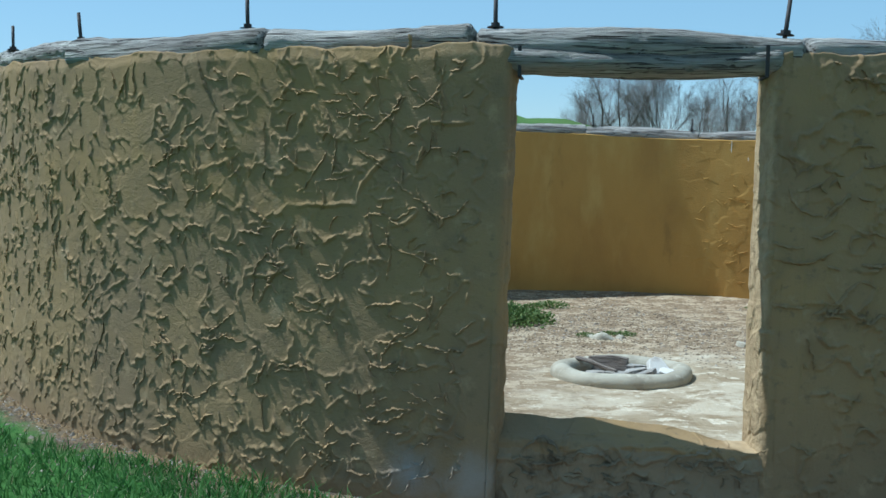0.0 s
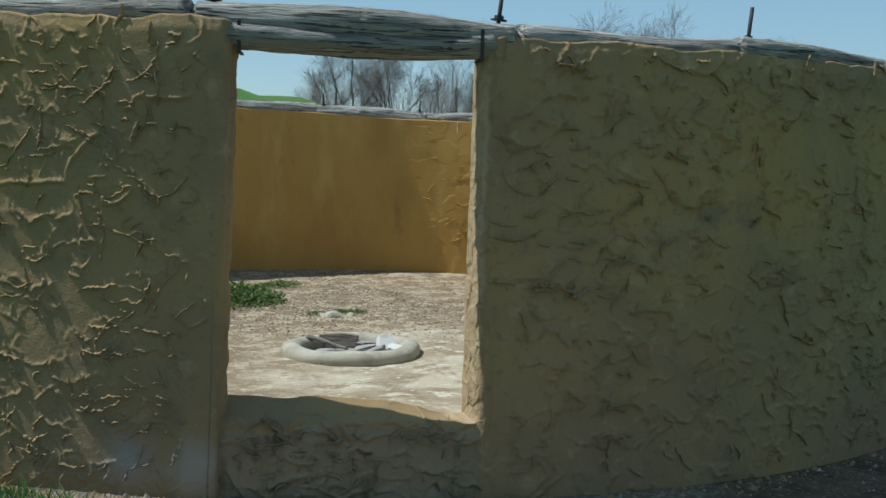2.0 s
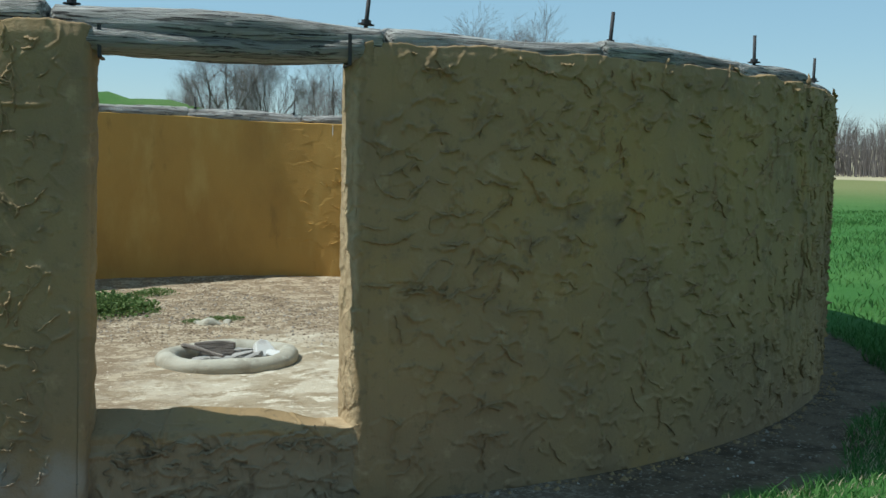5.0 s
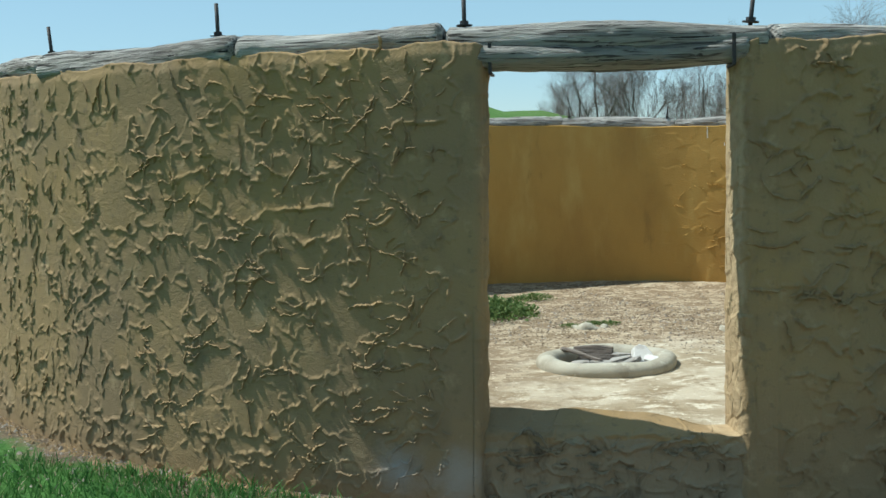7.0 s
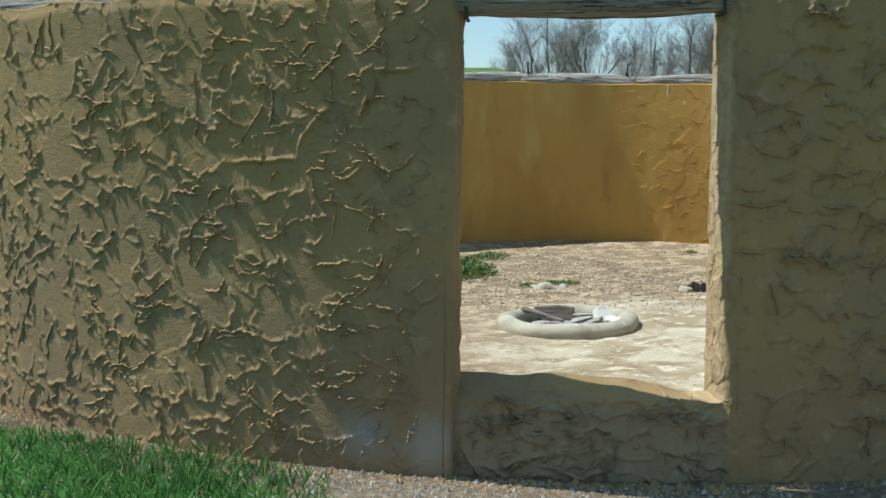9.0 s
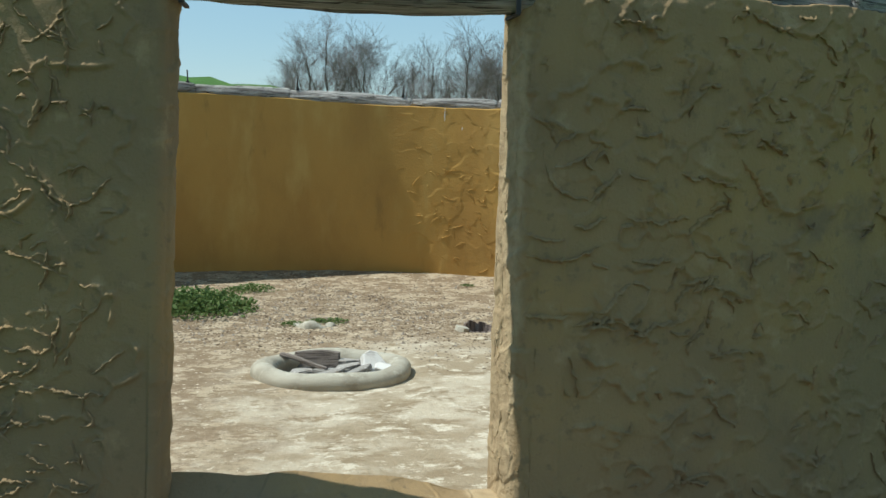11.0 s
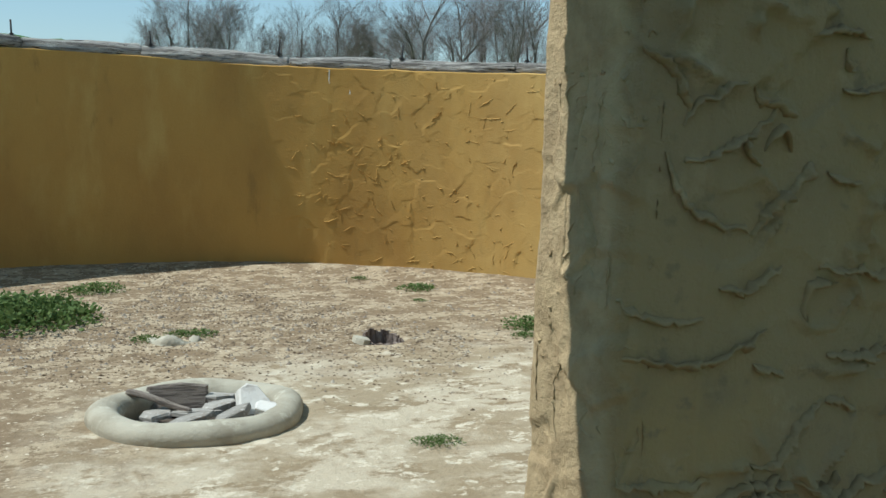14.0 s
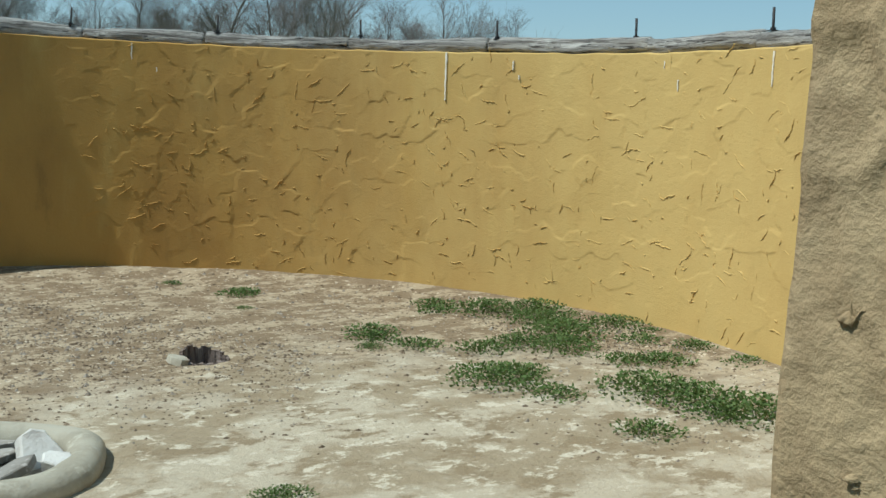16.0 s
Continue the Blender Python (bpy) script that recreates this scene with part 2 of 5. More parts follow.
def ground_material():
    """Lawn that gives way to bare earth in a ragged ring round the wall, and to rough brush on the mound."""
    m, n, l, bsdf = tree_of("lawn_and_bare_earth")
    coord = n.new("ShaderNodeTexCoord").outputs["Object"]
    lawn = blend(n, l, ramp(n, l, noise_node(n, l, coord, 0.5), 0.4, 0.65), (0.042, 0.13, 0.026), (0.066, 0.165, 0.038))
    lawn = blend(n, l, ramp(n, l, noise_node(n, l, coord, 14), 0.45, 0.7), lawn, (0.035, 0.11, 0.022))
    lawn = blend(n, l, ramp(n, l, noise_node(n, l, coord, 45, stretch=(1, 1, 0.3)), 0.55, 0.75), lawn, (0.085, 0.18, 0.05))
    far = n.new("ShaderNodeVectorMath")
    far.operation = "DISTANCE"
    far.inputs[1].default_value = (CX, CY, 0.3)
    l.new(coord, far.inputs[0])
    dry = n.new("ShaderNodeSeparateXYZ")
    l.new(coord, dry.inputs[0])
    east = n.new("ShaderNodeMath")
    east.operation = "MULTIPLY"
    l.new(ramp(n, l, far.outputs["Value"], 20, 62), east.inputs[0])
    l.new(ramp(n, l, dry.outputs["X"], -5, 25), east.inputs[1])
    lawn = blend(n, l, east.outputs[0], lawn, (0.175, 0.19, 0.075))
    lawn = blend(n, l, ramp(n, l, far.outputs["Value"], 84, 88), lawn, (0.40, 0.355, 0.23))
    xyz = n.new("ShaderNodeSeparateXYZ")
    l.new(coord, xyz.inputs[0])
    brush = blend(n, l, ramp(n, l, noise_node(n, l, coord, 0.5), 0.42, 0.6), (0.075, 0.10, 0.04), (0.11, 0.09, 0.065))
    brush = blend(n, l, ramp(n, l, noise_node(n, l, coord, 1.3), 0.58, 0.7), brush, (0.22, 0.22, 0.18))
    up = n.new("ShaderNodeMath")
    up.operation = "MULTIPLY"
    l.new(ramp(n, l, xyz.outputs["Z"], 1.4, 2.6), up.inputs[0])
    l.new(ramp(n, l, xyz.outputs["X"], -6.0, -16.0), up.inputs[1])
    lawn = blend(n, l, up.outputs[0], lawn, brush)
    earth = blend(n, l, ramp(n, l, noise_node(n, l, coord, 6), 0.4, 0.65), (0.165, 0.122, 0.083), (0.085, 0.064, 0.044))
    earth = blend(n, l, ramp(n, l, noise_node(n, l, coord, 40), 0.55, 0.7), earth, (0.33, 0.28, 0.22))
    wob = n.new("ShaderNodeMath")
    wob.operation = "MULTIPLY_ADD"
    l.new(noise_node(n, l, coord, 2.2), wob.inputs[0])
    wob.inputs[1].default_value = 0.9
    l.new(far.outputs["Value"], wob.inputs[2])
    side = n.new("ShaderNodeMath")
    side.operation = "MULTIPLY_ADD"
    l.new(ramp(n, l, xyz.outputs["X"], -1.2, 2.6), side.inputs[0])
    side.inputs[1].default_value = -0.30
    l.new(wob.outputs[0], side.inputs[2])
    edge = ramp(n, l, side.outputs[0], 5.44, 5.68)
    # a gravel path comes up to the doorway
    shift = n.new("ShaderNodeMath")
    shift.operation = "MULTIPLY_ADD"
    l.new(noise_node(n, l, coord, 2.4), shift.inputs[0])
    shift.inputs[1].default_value = 0.7
    l.new(xyz.outputs["X"], shift.inputs[2])
    lane = n.new("ShaderNodeMath")
    lane.operation = "MULTIPLY"
    l.new(ramp(n, l, shift.outputs[0], -0.15, 0.1), lane.inputs[0])
    l.new(ramp(n, l, shift.outputs[0], 2.95, 2.6), lane.inputs[1])
    near = n.new("ShaderNodeMath")
    near.operation = "MULTIPLY"
    l.new(lane.outputs[0], near.inputs[0])
    l.new(ramp(n, l, xyz.outputs["Y"], 5.0, 4.6), near.inputs[1])
    stones = blend(n, l, ramp(n, l, noise_node(n, l, coord, 32, 4, 0.7), 0.45, 0.6), (0.17, 0.13, 0.093), (0.28, 0.232, 0.175))
    earth = blend(n, l, near.outputs[0], earth, stones)
    open_lawn = n.new("ShaderNodeMath")
    open_lawn.operation = "SUBTRACT"
    open_lawn.use_clamp = True
    l.new(edge, open_lawn.inputs[0])
    l.new(near.outputs[0], open_lawn.inputs[1])
    edge = open_lawn.outputs[0]
    l.new(blend(n, l, edge, earth, lawn), bsdf.inputs["Base Color"])
    bsdf.inputs["Roughness"].default_value = 0.95
    bsdf.inputs["Specular IOR Level"].default_value = 0.15
    bump(n, l, bsdf, noise_node(n, l, coord, 30, 8, 0.7), 0.8, 0.03)
    return m


def dirt_material():
    """Trodden pale dirt in the middle of the court, brown crumbly soil towards the wall."""
    m, n, l, bsdf = tree_of("pale_dry_dirt")
    coord = n.new("ShaderNodeTexCoord").outputs["Object"]
    pale = blend(n, l, ramp(n, l, noise_node(n, l, coord, 1.3, 8, 0.65, (0.85, 1.15, 1)), 0.44, 0.56), (0.305, 0.247, 0.167), (0.438, 0.381, 0.289))
    pale = blend(n, l, ramp(n, l, noise_node(n, l, coord, 3.2, 10, 0.72, (0.85, 1.15, 1)), 0.51, 0.59), pale, (0.254, 0.198, 0.128))
    pale = blend(n, l, ramp(n, l, noise_node(n, l, coord, 6.5, 10, 0.75, (0.85, 1.15, 1)), 0.53, 0.60), pale, (0.550, 0.495, 0.391))
    brown = blend(n, l, ramp(n, l, noise_node(n, l, coord, 3.5, 10, 0.72, (0.85, 1.15, 1)), 0.46, 0.56), (0.218, 0.161, 0.104), (0.387, 0.315, 0.220))
    brown = blend(n, l, ramp(n, l, noise_node(n, l, coord, 13, 6, 0.7), 0.52, 0.62), brown, (0.183, 0.134, 0.085))
    brown = blend(n, l, ramp(n, l, noise_node(n, l, coord, 22, 4, 0.6), 0.6, 0.68), brown, (0.611, 0.535, 0.420))
    far = n.new("ShaderNodeVectorMath")
    far.operation = "DISTANCE"
    far.inputs[1].default_value = (3.4, 7.0, 0.0)
    l.new(coord, far.inputs[0])
    wob = n.new("ShaderNodeMath")
    wob.operation = "MULTIPLY_ADD"
    l.new(noise_node(n, l, coord, 1.6, 6, 0.65), wob.inputs[0])
    wob.inputs[1].default_value = 3.2
    l.new(far.outputs["Value"], wob.inputs[2])
    l.new(blend(n, l, ramp(n, l, wob.outputs[0], 3.7, 5.0), pale, brown), bsdf.inputs["Base Color"])
    bsdf.inputs["Roughness"].default_value = 0.97
    bsdf.inputs["Specular IOR Level"].default_value = 0.15
    bump(n, l, bsdf, noise_node(n, l, coord, 18, 8, 0.66), 0.7, 0.028)
    return m


M_DIRT = dirt_material()


# ---- plan: a ring wall round (CX, CY); angles in degrees from the near side, growing to the right ----
CX, CY, RADIUS, THICK = 1.431, 9.033, 4.864, 0.20
LOG_TOP = [(-71, 2.40), (-58, 2.39), (-44, 2.36), (-29, 2.35), (-15, 2.315), (-1, 2.28), (14, 2.27), (28, 2.258), (45, 2.22), (65, 2.16), (84, 2.12), (100, 2.10),
           (117, 2.11), (138, 2.112), (163, 2.145), (180, 2.21), (195, 2.24), (230, 2.30), (289, 2.40)]


def log_top(a):
    a = (np.asarray(a, float) + 71) % 360 - 71
    return np.interp(a, [p[0] for p in LOG_TOP] + [302], [p[1] for p in LOG_TOP] + [2.39])


def smooth(x, lo, hi):
    t = np.clip((np.asarray(x, float) - lo) / (hi - lo), 0, 1)
    return t * t * (3 - 2 * t)


def r_out(a):
    a = np.abs((np.asarray(a, float) + 180) % 360 - 180)
    return RADIUS + 0.19 * smooth(a, 58, 105)


def ring_xy(a, r):
    a = np.radians(a)
    return CX + r * np.sin(a), CY - r * np.cos(a)


def waves(x, y, seed, scale):
    """Cheap smooth noise in -1..1 from a few crossed waves."""
    rng = np.random.RandomState(seed)
    out = 0
    for k in range(6):
        th, f, ph = rng.uniform(0, math.pi), scale * rng.uniform(0.6, 1.8), rng.uniform(0, 6.28)
        out = out + np.sin((x * math.cos(th) + y * math.sin(th)) * f + ph)
    return out / 4


def ground_z(x, y):
    x, y = np.asarray(x, float), np.asarray(y, float)
    d, az = np.hypot(x, y), np.degrees(np.arctan2(x, y))
    z = 0.315 - 0.021 * np.clip(x, -6, 8) - 0.9 * smooth(d, 10, 100) * smooth(az, -10, 30)
    crest = np.interp(az, [-110, -70, -40, -24, -10, 2, 5.5, 7.5, 11, 16], [0, 3.8, 6.2, 6.4, 4.9, 4.0, 4.15, 3.75, 2.0, 0])
    z = z + crest * np.exp(-((d - 62) / 10.0) ** 2) * (1 + 0.05 * np.sin(az * 0.9) + 0.03 * np.sin(az * 2.3))
    return z + 0.02 * waves(x, y, 3, 1.1) * smooth(np.hypot(x - CX, y - CY), 5.0, 7.0)


# ---- mesh helpers ----
def mesh_from(name, verts, faces, mats, index=None, smooth_faces=True):
    me = bpy.data.meshes.new(name)
    verts = np.asarray([tuple(v) for v in verts] if isinstance(verts, list) else verts, np.float32)
    if isinstance(faces, np.ndarray):
        k = faces.shape[1]
        me.vertices.add(len(verts))
        me.vertices.foreach_set("co", verts.ravel())
        me.loops.add(faces.size)
        me.loops.foreach_set("vertex_index", faces.ravel().astype(np.int32))
        me.polygons.add(len(faces))
        me.polygons.foreach_set("loop_start", np.arange(0, faces.size, k, dtype=np.int32))
        me.update(calc_edges=True)
    else:
        me.from_pydata(verts.tolist(), [], [tuple(f) for f in faces])
    for m in mats:
        me.materials.append(m)
    if index is not None:
        me.polygons.foreach_set("material_index", np.asarray(index, np.int32))
    if smooth_faces:
        me.polygons.foreach_set("use_smooth", np.ones(len(me.polygons), bool))
    me.update()
    return me


def grid_faces(nu, nv, wrap=False):
    u = np.arange(nu if wrap else nu - 1)
    v = np.arange(nv - 1)
    U, V = np.meshgrid(u, v, indexing="ij")
    a = U * nv + V
    b = ((U + 1) % nu) * nv + V
    return np.stack([a, b, b + 1, a + 1], -1).reshape(-1, 4)


def child(name, me, parent, label="", m=None):
    ob = new(name, me)
    ob.parent = parent
    if m is not None:
        ob.matrix_basis = m
    return tagged(ob, label)


def bm_mesh(name, bm, mat, shade=True):
    me = bpy.data.meshes.new(name)
    bm.normal_update()
    bm.to_mesh(me)
    bm.free()
    me.materials.append(mat)
    me.polygons.foreach_set("use_smooth", np.full(len(me.polygons), shade))
    return me


class Tubes:
    """Many thin tapered sticks gathered into one mesh."""

    def __init__(self, sides=3):
        self.v, self.f, self.sides = [], [], sides

    def add(self, a, b, ra, rb):
        a, b = Vector(a), Vector(b)
        d = (b - a).normalized()
        x = d.orthogonal().normalized()
        y = d.cross(x)
        i, s = len(self.v), self.sides
        for p, r in ((a, ra), (b, rb)):
            for k in range(s):
                t = 6.2832 * k / s
                self.v.append(p + x * (r * math.cos(t)) + y * (r * math.sin(t)))
        for k in range(s):
            j = (k + 1) % s
            self.f.append((i + k, i + j, i + s + j, i + s + k))

    def mesh(self, name, mat):
        return mesh_from(name, self.v, self.f, [mat])


# ---- trowelled plaster relief on a grid of (along, up) ----
def ridges(h, S, Z, strokes):
    """Raise curved trowel ridges: steep on one side, running out on the other."""
    for s, z, turn, length, bend, amp, ws, wl, ph in strokes:
        reach = length * 0.5 + 3 * wl
        i0, i1 = np.searchsorted(S, (s - reach, s + reach))
        if i1 - i0 < 2:
            continue
        zc = Z[(i0 + i1) // 2]
        j0, j1 = np.searchsorted(zc, (z - reach, z + reach))
        if j1 - j0 < 2:
            continue
        ds = S[i0:i1, None] - s
        dz = Z[i0:i1, j0:j1] - z
        p = ds * math.cos(turn) + dz * math.sin(turn)
        q = -ds * math.sin(turn) + dz * math.cos(turn)
        q = q - bend * p * p + 0.0035 * np.sin(p * 38 + ph) + 0.0015 * np.sin(p * 110 + 2 * ph)
        run = np.clip(1 - (2 * p / length) ** 2, 0, 1) ** 0.5
        fat = 0.004 + 0.30 * abs(amp)
        val = amp * run * np.where(q > 0, 0.62 * np.exp(-(q / fat) ** 2) + 0.38 * np.exp(-q / wl), np.exp(-(q / (ws + 0.35 * fat)) ** 2))
        val = val - (1.0 if amp > 0.02 else 0.3) * amp * run * np.exp(-((q + 0.008 + 0.5 * fat) / 0.007) ** 2)
        old = h[i0:i1, j0:j1]
        h[i0:i1, j0:j1] = np.where(val < 0, np.minimum(old, old * 0.4 + val), np.maximum(old, val))
    return h


def plates(S, Z, cell, seed, tilt, step, crest, groove=0.25):
    """Overlapping trowelled plates: each a tilted patch, with a raised lip along part of its edge."""
    rng = np.random.RandomState(seed)
    N = 512
    jit, tl, off, lip = rng.uniform(0.08, 0.92, (N, N, 2)), rng.normal(0, tilt, (N, N, 2)), rng.normal(0, step, (N, N)), rng.uniform(0, 1, (N, N))
    u = S[:, None] + 0.25 * cell * waves(S[:, None], Z, seed + 1, 9) + 0.10 * cell * waves(S[:, None], Z, seed + 2, 34) + 0 * Z
    w = Z + 0.25 * cell * waves(S[:, None], Z, seed + 3, 9) + 0.10 * cell * waves(S[:, None], Z, seed + 4, 34)
    gu, gw = np.floor(u / cell).astype(int), np.floor(w / cell).astype(int)
    f1, f2 = np.full(u.shape, 9.0), np.full(u.shape, 9.0)
    h, e, h2, e2 = np.zeros(u.shape), np.zeros(u.shape), np.zeros(u.shape), np.zeros(u.shape)
    for du in (-1, 0, 1):
        for dw in (-1, 0, 1):
            a, b = (gu + du) % N, (gw + dw) % N
            x = u - (gu + du + jit[a, b, 0]) * cell
            y = w - (gw + dw + jit[a, b, 1]) * cell
            d = np.hypot(x, y)
            best = d < f1
            second = ~best & (d < f2)
            here = off[a, b] + tl[a, b, 0] * x + tl[a, b, 1] * y
            h2, e2 = np.where(best, h, np.where(second, here, h2)), np.where(best, e, np.where(second, lip[a, b], e2))
            f2 = np.where(best, f1, np.where(second, d, f2))
            h, e, f1 = np.where(best, here, h), np.where(best, lip[a, b], e), np.where(best, d, f1)
    gap = f2 - f1
    part = 0.5 + 0.5 * np.clip(gap / 0.009, 0, 1)
    h = h * part + h2 * (1 - part)
    e = 0.5 * (e + e2)
    return h + crest * np.clip(e * 3.2 - 1.35, 0, 1) * (np.exp(-(gap / 0.008) ** 2) - groove * np.exp(-((gap - 0.022) / 0.008) ** 2))


def strokes_in(rng, count, s0, s1, z0, z1, amp, length, turn, wl):
    out = []
    for _ in range(count):
        out.append((rng.uniform(s0, s1), rng.uniform(z0, z1), turn(rng), rng.uniform(*length), rng.uniform(-4, 4), rng.uniform(*amp),
                    rng.uniform(0.002, 0.005), rng.uniform(*wl), rng.uniform(0, 6.28)))
    return out


def plan_curve():
    """Columns of the wall's plan, once round: outer face, left jamb, inner face, right jamb. Rows: x, y, nx, ny, top, kind, angle."""
    cols = []

    def span(a0, a1, step, inner):
        r = RADIUS
        count = max(2, int(abs(a1 - a0) * math.pi / 180 * r / step))
        for a in np.linspace(a0, a1, count, endpoint=False):
            rr = float(r_out(a)) - (THICK if inner else 0)
            x, y = ring_xy(a, rr)
            sg = -1 if inner else 1
            cols.append((x, y, sg * math.sin(math.radians(a)), -sg * math.cos(math.radians(a)), float(log_top(a)) - (0.118 if inner else 0.075), 1 if inner else 0, a % 360))

    def jamb(pts, a, n):
        p = np.array(pts)
        for t in np.linspace(0, 1, n, endpoint=False):
            b = (1 - t) ** 3 * p[0] + 3 * t * (1 - t) ** 2 * p[1] + 3 * t * t * (1 - t) * p[2] + t ** 3 * p[3]
            d = 3 * (1 - t) ** 2 * (p[1] - p[0]) + 6 * t * (1 - t) * (p[2] - p[1]) + 3 * t * t * (p[3] - p[2])
            d = d / np.linalg.norm(d)
            cols.append((b[0], b[1], d[1], -d[0], float(log_top(a)) - 0.075 - 0.043 * (t if a < -8 else 1 - t), 2, a % 360))

    right, left = -1.0, -14.4
    span(right, 5, 0.005, False)
    span(5, 66, 0.0085, False)
    span(66, 294, 0.15, False)
    span(294, 360 + left, 0.0054, False)
    o, i = ring_xy(left, RADIUS), ring_xy(left, RADIUS - THICK)
    jamb([o, (o[0] + 0.068, o[1] - 0.018), (o[0] + 0.070, o[1] + 0.10), i], left, 40)
    span(360 + left, 218, 0.15, True)
    span(218, 165, 0.03, True)
    span(165, 72, 0.016, True)
    span(72, -1.97, 0.15, True)
    o, i = ring_xy(right, RADIUS), ring_xy(-1.97, RADIUS - THICK)
    jamb([i, (1.279, 4.25), (1.273, 4.163), o], right, 70)
    return np.array(cols)


def trowel(h, S, Z, count, s0, s1, z0, z1, rng, size, lip, way, level=0.0011, tilt=0.009):
    """Press flat trowel strokes one over the other: each levels a rounded patch and pushes up a broken lip along its end and one side."""
    for _ in range(count):
        s, z = rng.uniform(s0, s1), rng.uniform(z0, z1)
        L = rng.uniform(*size)
        W, turn, amp = L * rng.uniform(0.38, 0.72), way(rng), rng.uniform(*lip)
        reach = 0.60 * L + 0.03
        i0, i1 = np.searchsorted(S, (s - reach, s + reach))
        if i1 - i0 < 3:
            continue
        j0, j1 = np.searchsorted(Z[(i0 + i1) // 2], (z - reach, z + reach))
        if j1 - j0 < 3:
            continue
        ds, dz = S[i0:i1, None] - s, Z[i0:i1, j0:j1] - z
        p = ds * math.cos(turn) + dz * math.sin(turn)
        q = -ds * math.sin(turn) + dz * math.cos(turn)
        a, b, c1, c2 = (rng.uniform(0, 6.28) for _ in range(4))
        bow = rng.uniform(-1.6, 1.6)
        p2 = p + 0.045 * L * np.sin(q * 3.5 / W * 3 + a) + 0.0035 * np.sin(q * 140 + b)
        q2 = q - bow * p * p + 0.05 * L * np.sin(p * 9 / L + c1) + 0.003 * np.sin(p * 125 + c2)
        u, v = 2 * p2 / L, 2 * q2 / W
        e = (np.abs(u) ** 3 + np.abs(v) ** 3 + 1e-9) ** (1 / 3)
        d = (1 - e) / np.maximum(e, 0.3) * np.hypot(p2, q2) * 0.9
        inside = smooth(d, -0.003, 0.006)
        old = h[i0:i1, j0:j1]
        core = d > 0
        if not core.any():
            continue
        plane = 0.55 * float(old[core].mean()) + rng.gauss(0, level) + rng.gauss(0, tilt) * p + rng.gauss(0, tilt) * q
        flat = old + inside * (plane - old) * 0.94
        # the lip is thick at the end of the stroke, thins along one side, and breaks up
        side = rng.choice((-1, 1))
        th = np.arctan2(v, u) * side
        gain = np.clip(np.cos(0.5 * (th - rng.uniform(0.1, 0.8))) ** 4 * 1.7 - 0.22, 0, 1)
        gain = gain * np.clip(0.80 + 0.35 * np.sin(th * rng.uniform(4, 8) + a) + 0.16 * np.sin(th * rng.uniform(11, 17) + b), 0.0, 1.25)
        fat = 0.0036 + 0.10 * amp
        ridge = amp * gain * np.where(d > 0, np.exp(-(d / (1.7 * fat)) ** 2), np.exp(-(d / fat) ** 2))
        h[i0:i1, j0:j1] = np.maximum(flat, np.where(gain > 0.02, plane * inside + flat * (1 - inside) + ridge, -1))
    return h


def torn(paths, seed, mat, ob, spot):
    """Torn plaster lips: ragged wedges swept along short curved paths, flopped over to one side."""
    rg = np.random.RandomState(seed)
    V, F, count = [], [], 0
    sect = np.array([(-1.5, -0.25), (-0.8, 0.36), (-0.2, 0.82), (0.55, 1.0), (0.95, 0.62), (0.55, 0.10), (0.45, -0.5)])
    for s0, z0, turn, length, sag, amp, wide in paths:
        k = max(6, int(length / 0.0055))
        p = np.linspace(-0.5, 0.5, k)
        wob = np.cumsum(rg.normal(0, 0.0028, k))
        q = sag * (1 - 4 * p * p) + wob - np.linspace(wob[0], wob[-1], k)
        size = np.sqrt(np.clip(1.1 - (2 * p) ** 2, 0.1, 1)) * np.exp(rg.normal(0, 0.22, k)) * (0.75 + 0.5 * np.sin(p * rg.uniform(4, 16) + rg.uniform(0, 6)) ** 2)
        p = p * length
        ct, st = math.cos(turn), math.sin(turn)
        side = -1.0 if rg.uniform() < (0.85 if ct > 0 else 0.15) else 1.0
        ring = []
        for e, o in sect:
            e2 = (q + side * e * wide * size ** 0.7 * np.exp(rg.normal(0, 0.17, k)))
            ring.append(spot(s0 + p * ct - e2 * st, z0 + p * st + e2 * ct, o * amp * np.maximum(size, 0.25) * np.exp(rg.normal(0, 0.16, k))))
        V.append(np.stack(ring, 1).reshape(-1, 3))
        m = len(sect)
        a = np.arange(k - 1)[:, None] * m + np.arange(m)[None, :]
        b = np.arange(k - 1)[:, None] * m + (np.arange(m)[None, :] + 1) % m
        quads = np.stack([a, b, b + m, a + m], -1).reshape(-1, 4)
        F.append((quads if side > 0 else quads[:, ::-1]) + count)
        count += k * m
    mesh = mesh_from("plaster_lips", np.concatenate(V), np.concatenate(F), [mat])
    lips = child("plaster_lips", mesh, ob)
    lips["kind"] = "stuff"


def many(rng, count, s0, s1, z0, z1, length, amp, wide, way):
    return [(rng.uniform(s0, s1), z0 + (z1 - z0) * rng.random(), way(rng), length[0] + (length[1] - length[0]) * rng.random() ** 2, rng.gauss(0, 0.16) * length[0] * 2,
             rng.uniform(*amp), rng.uniform(*wide)) for _ in range(count)]


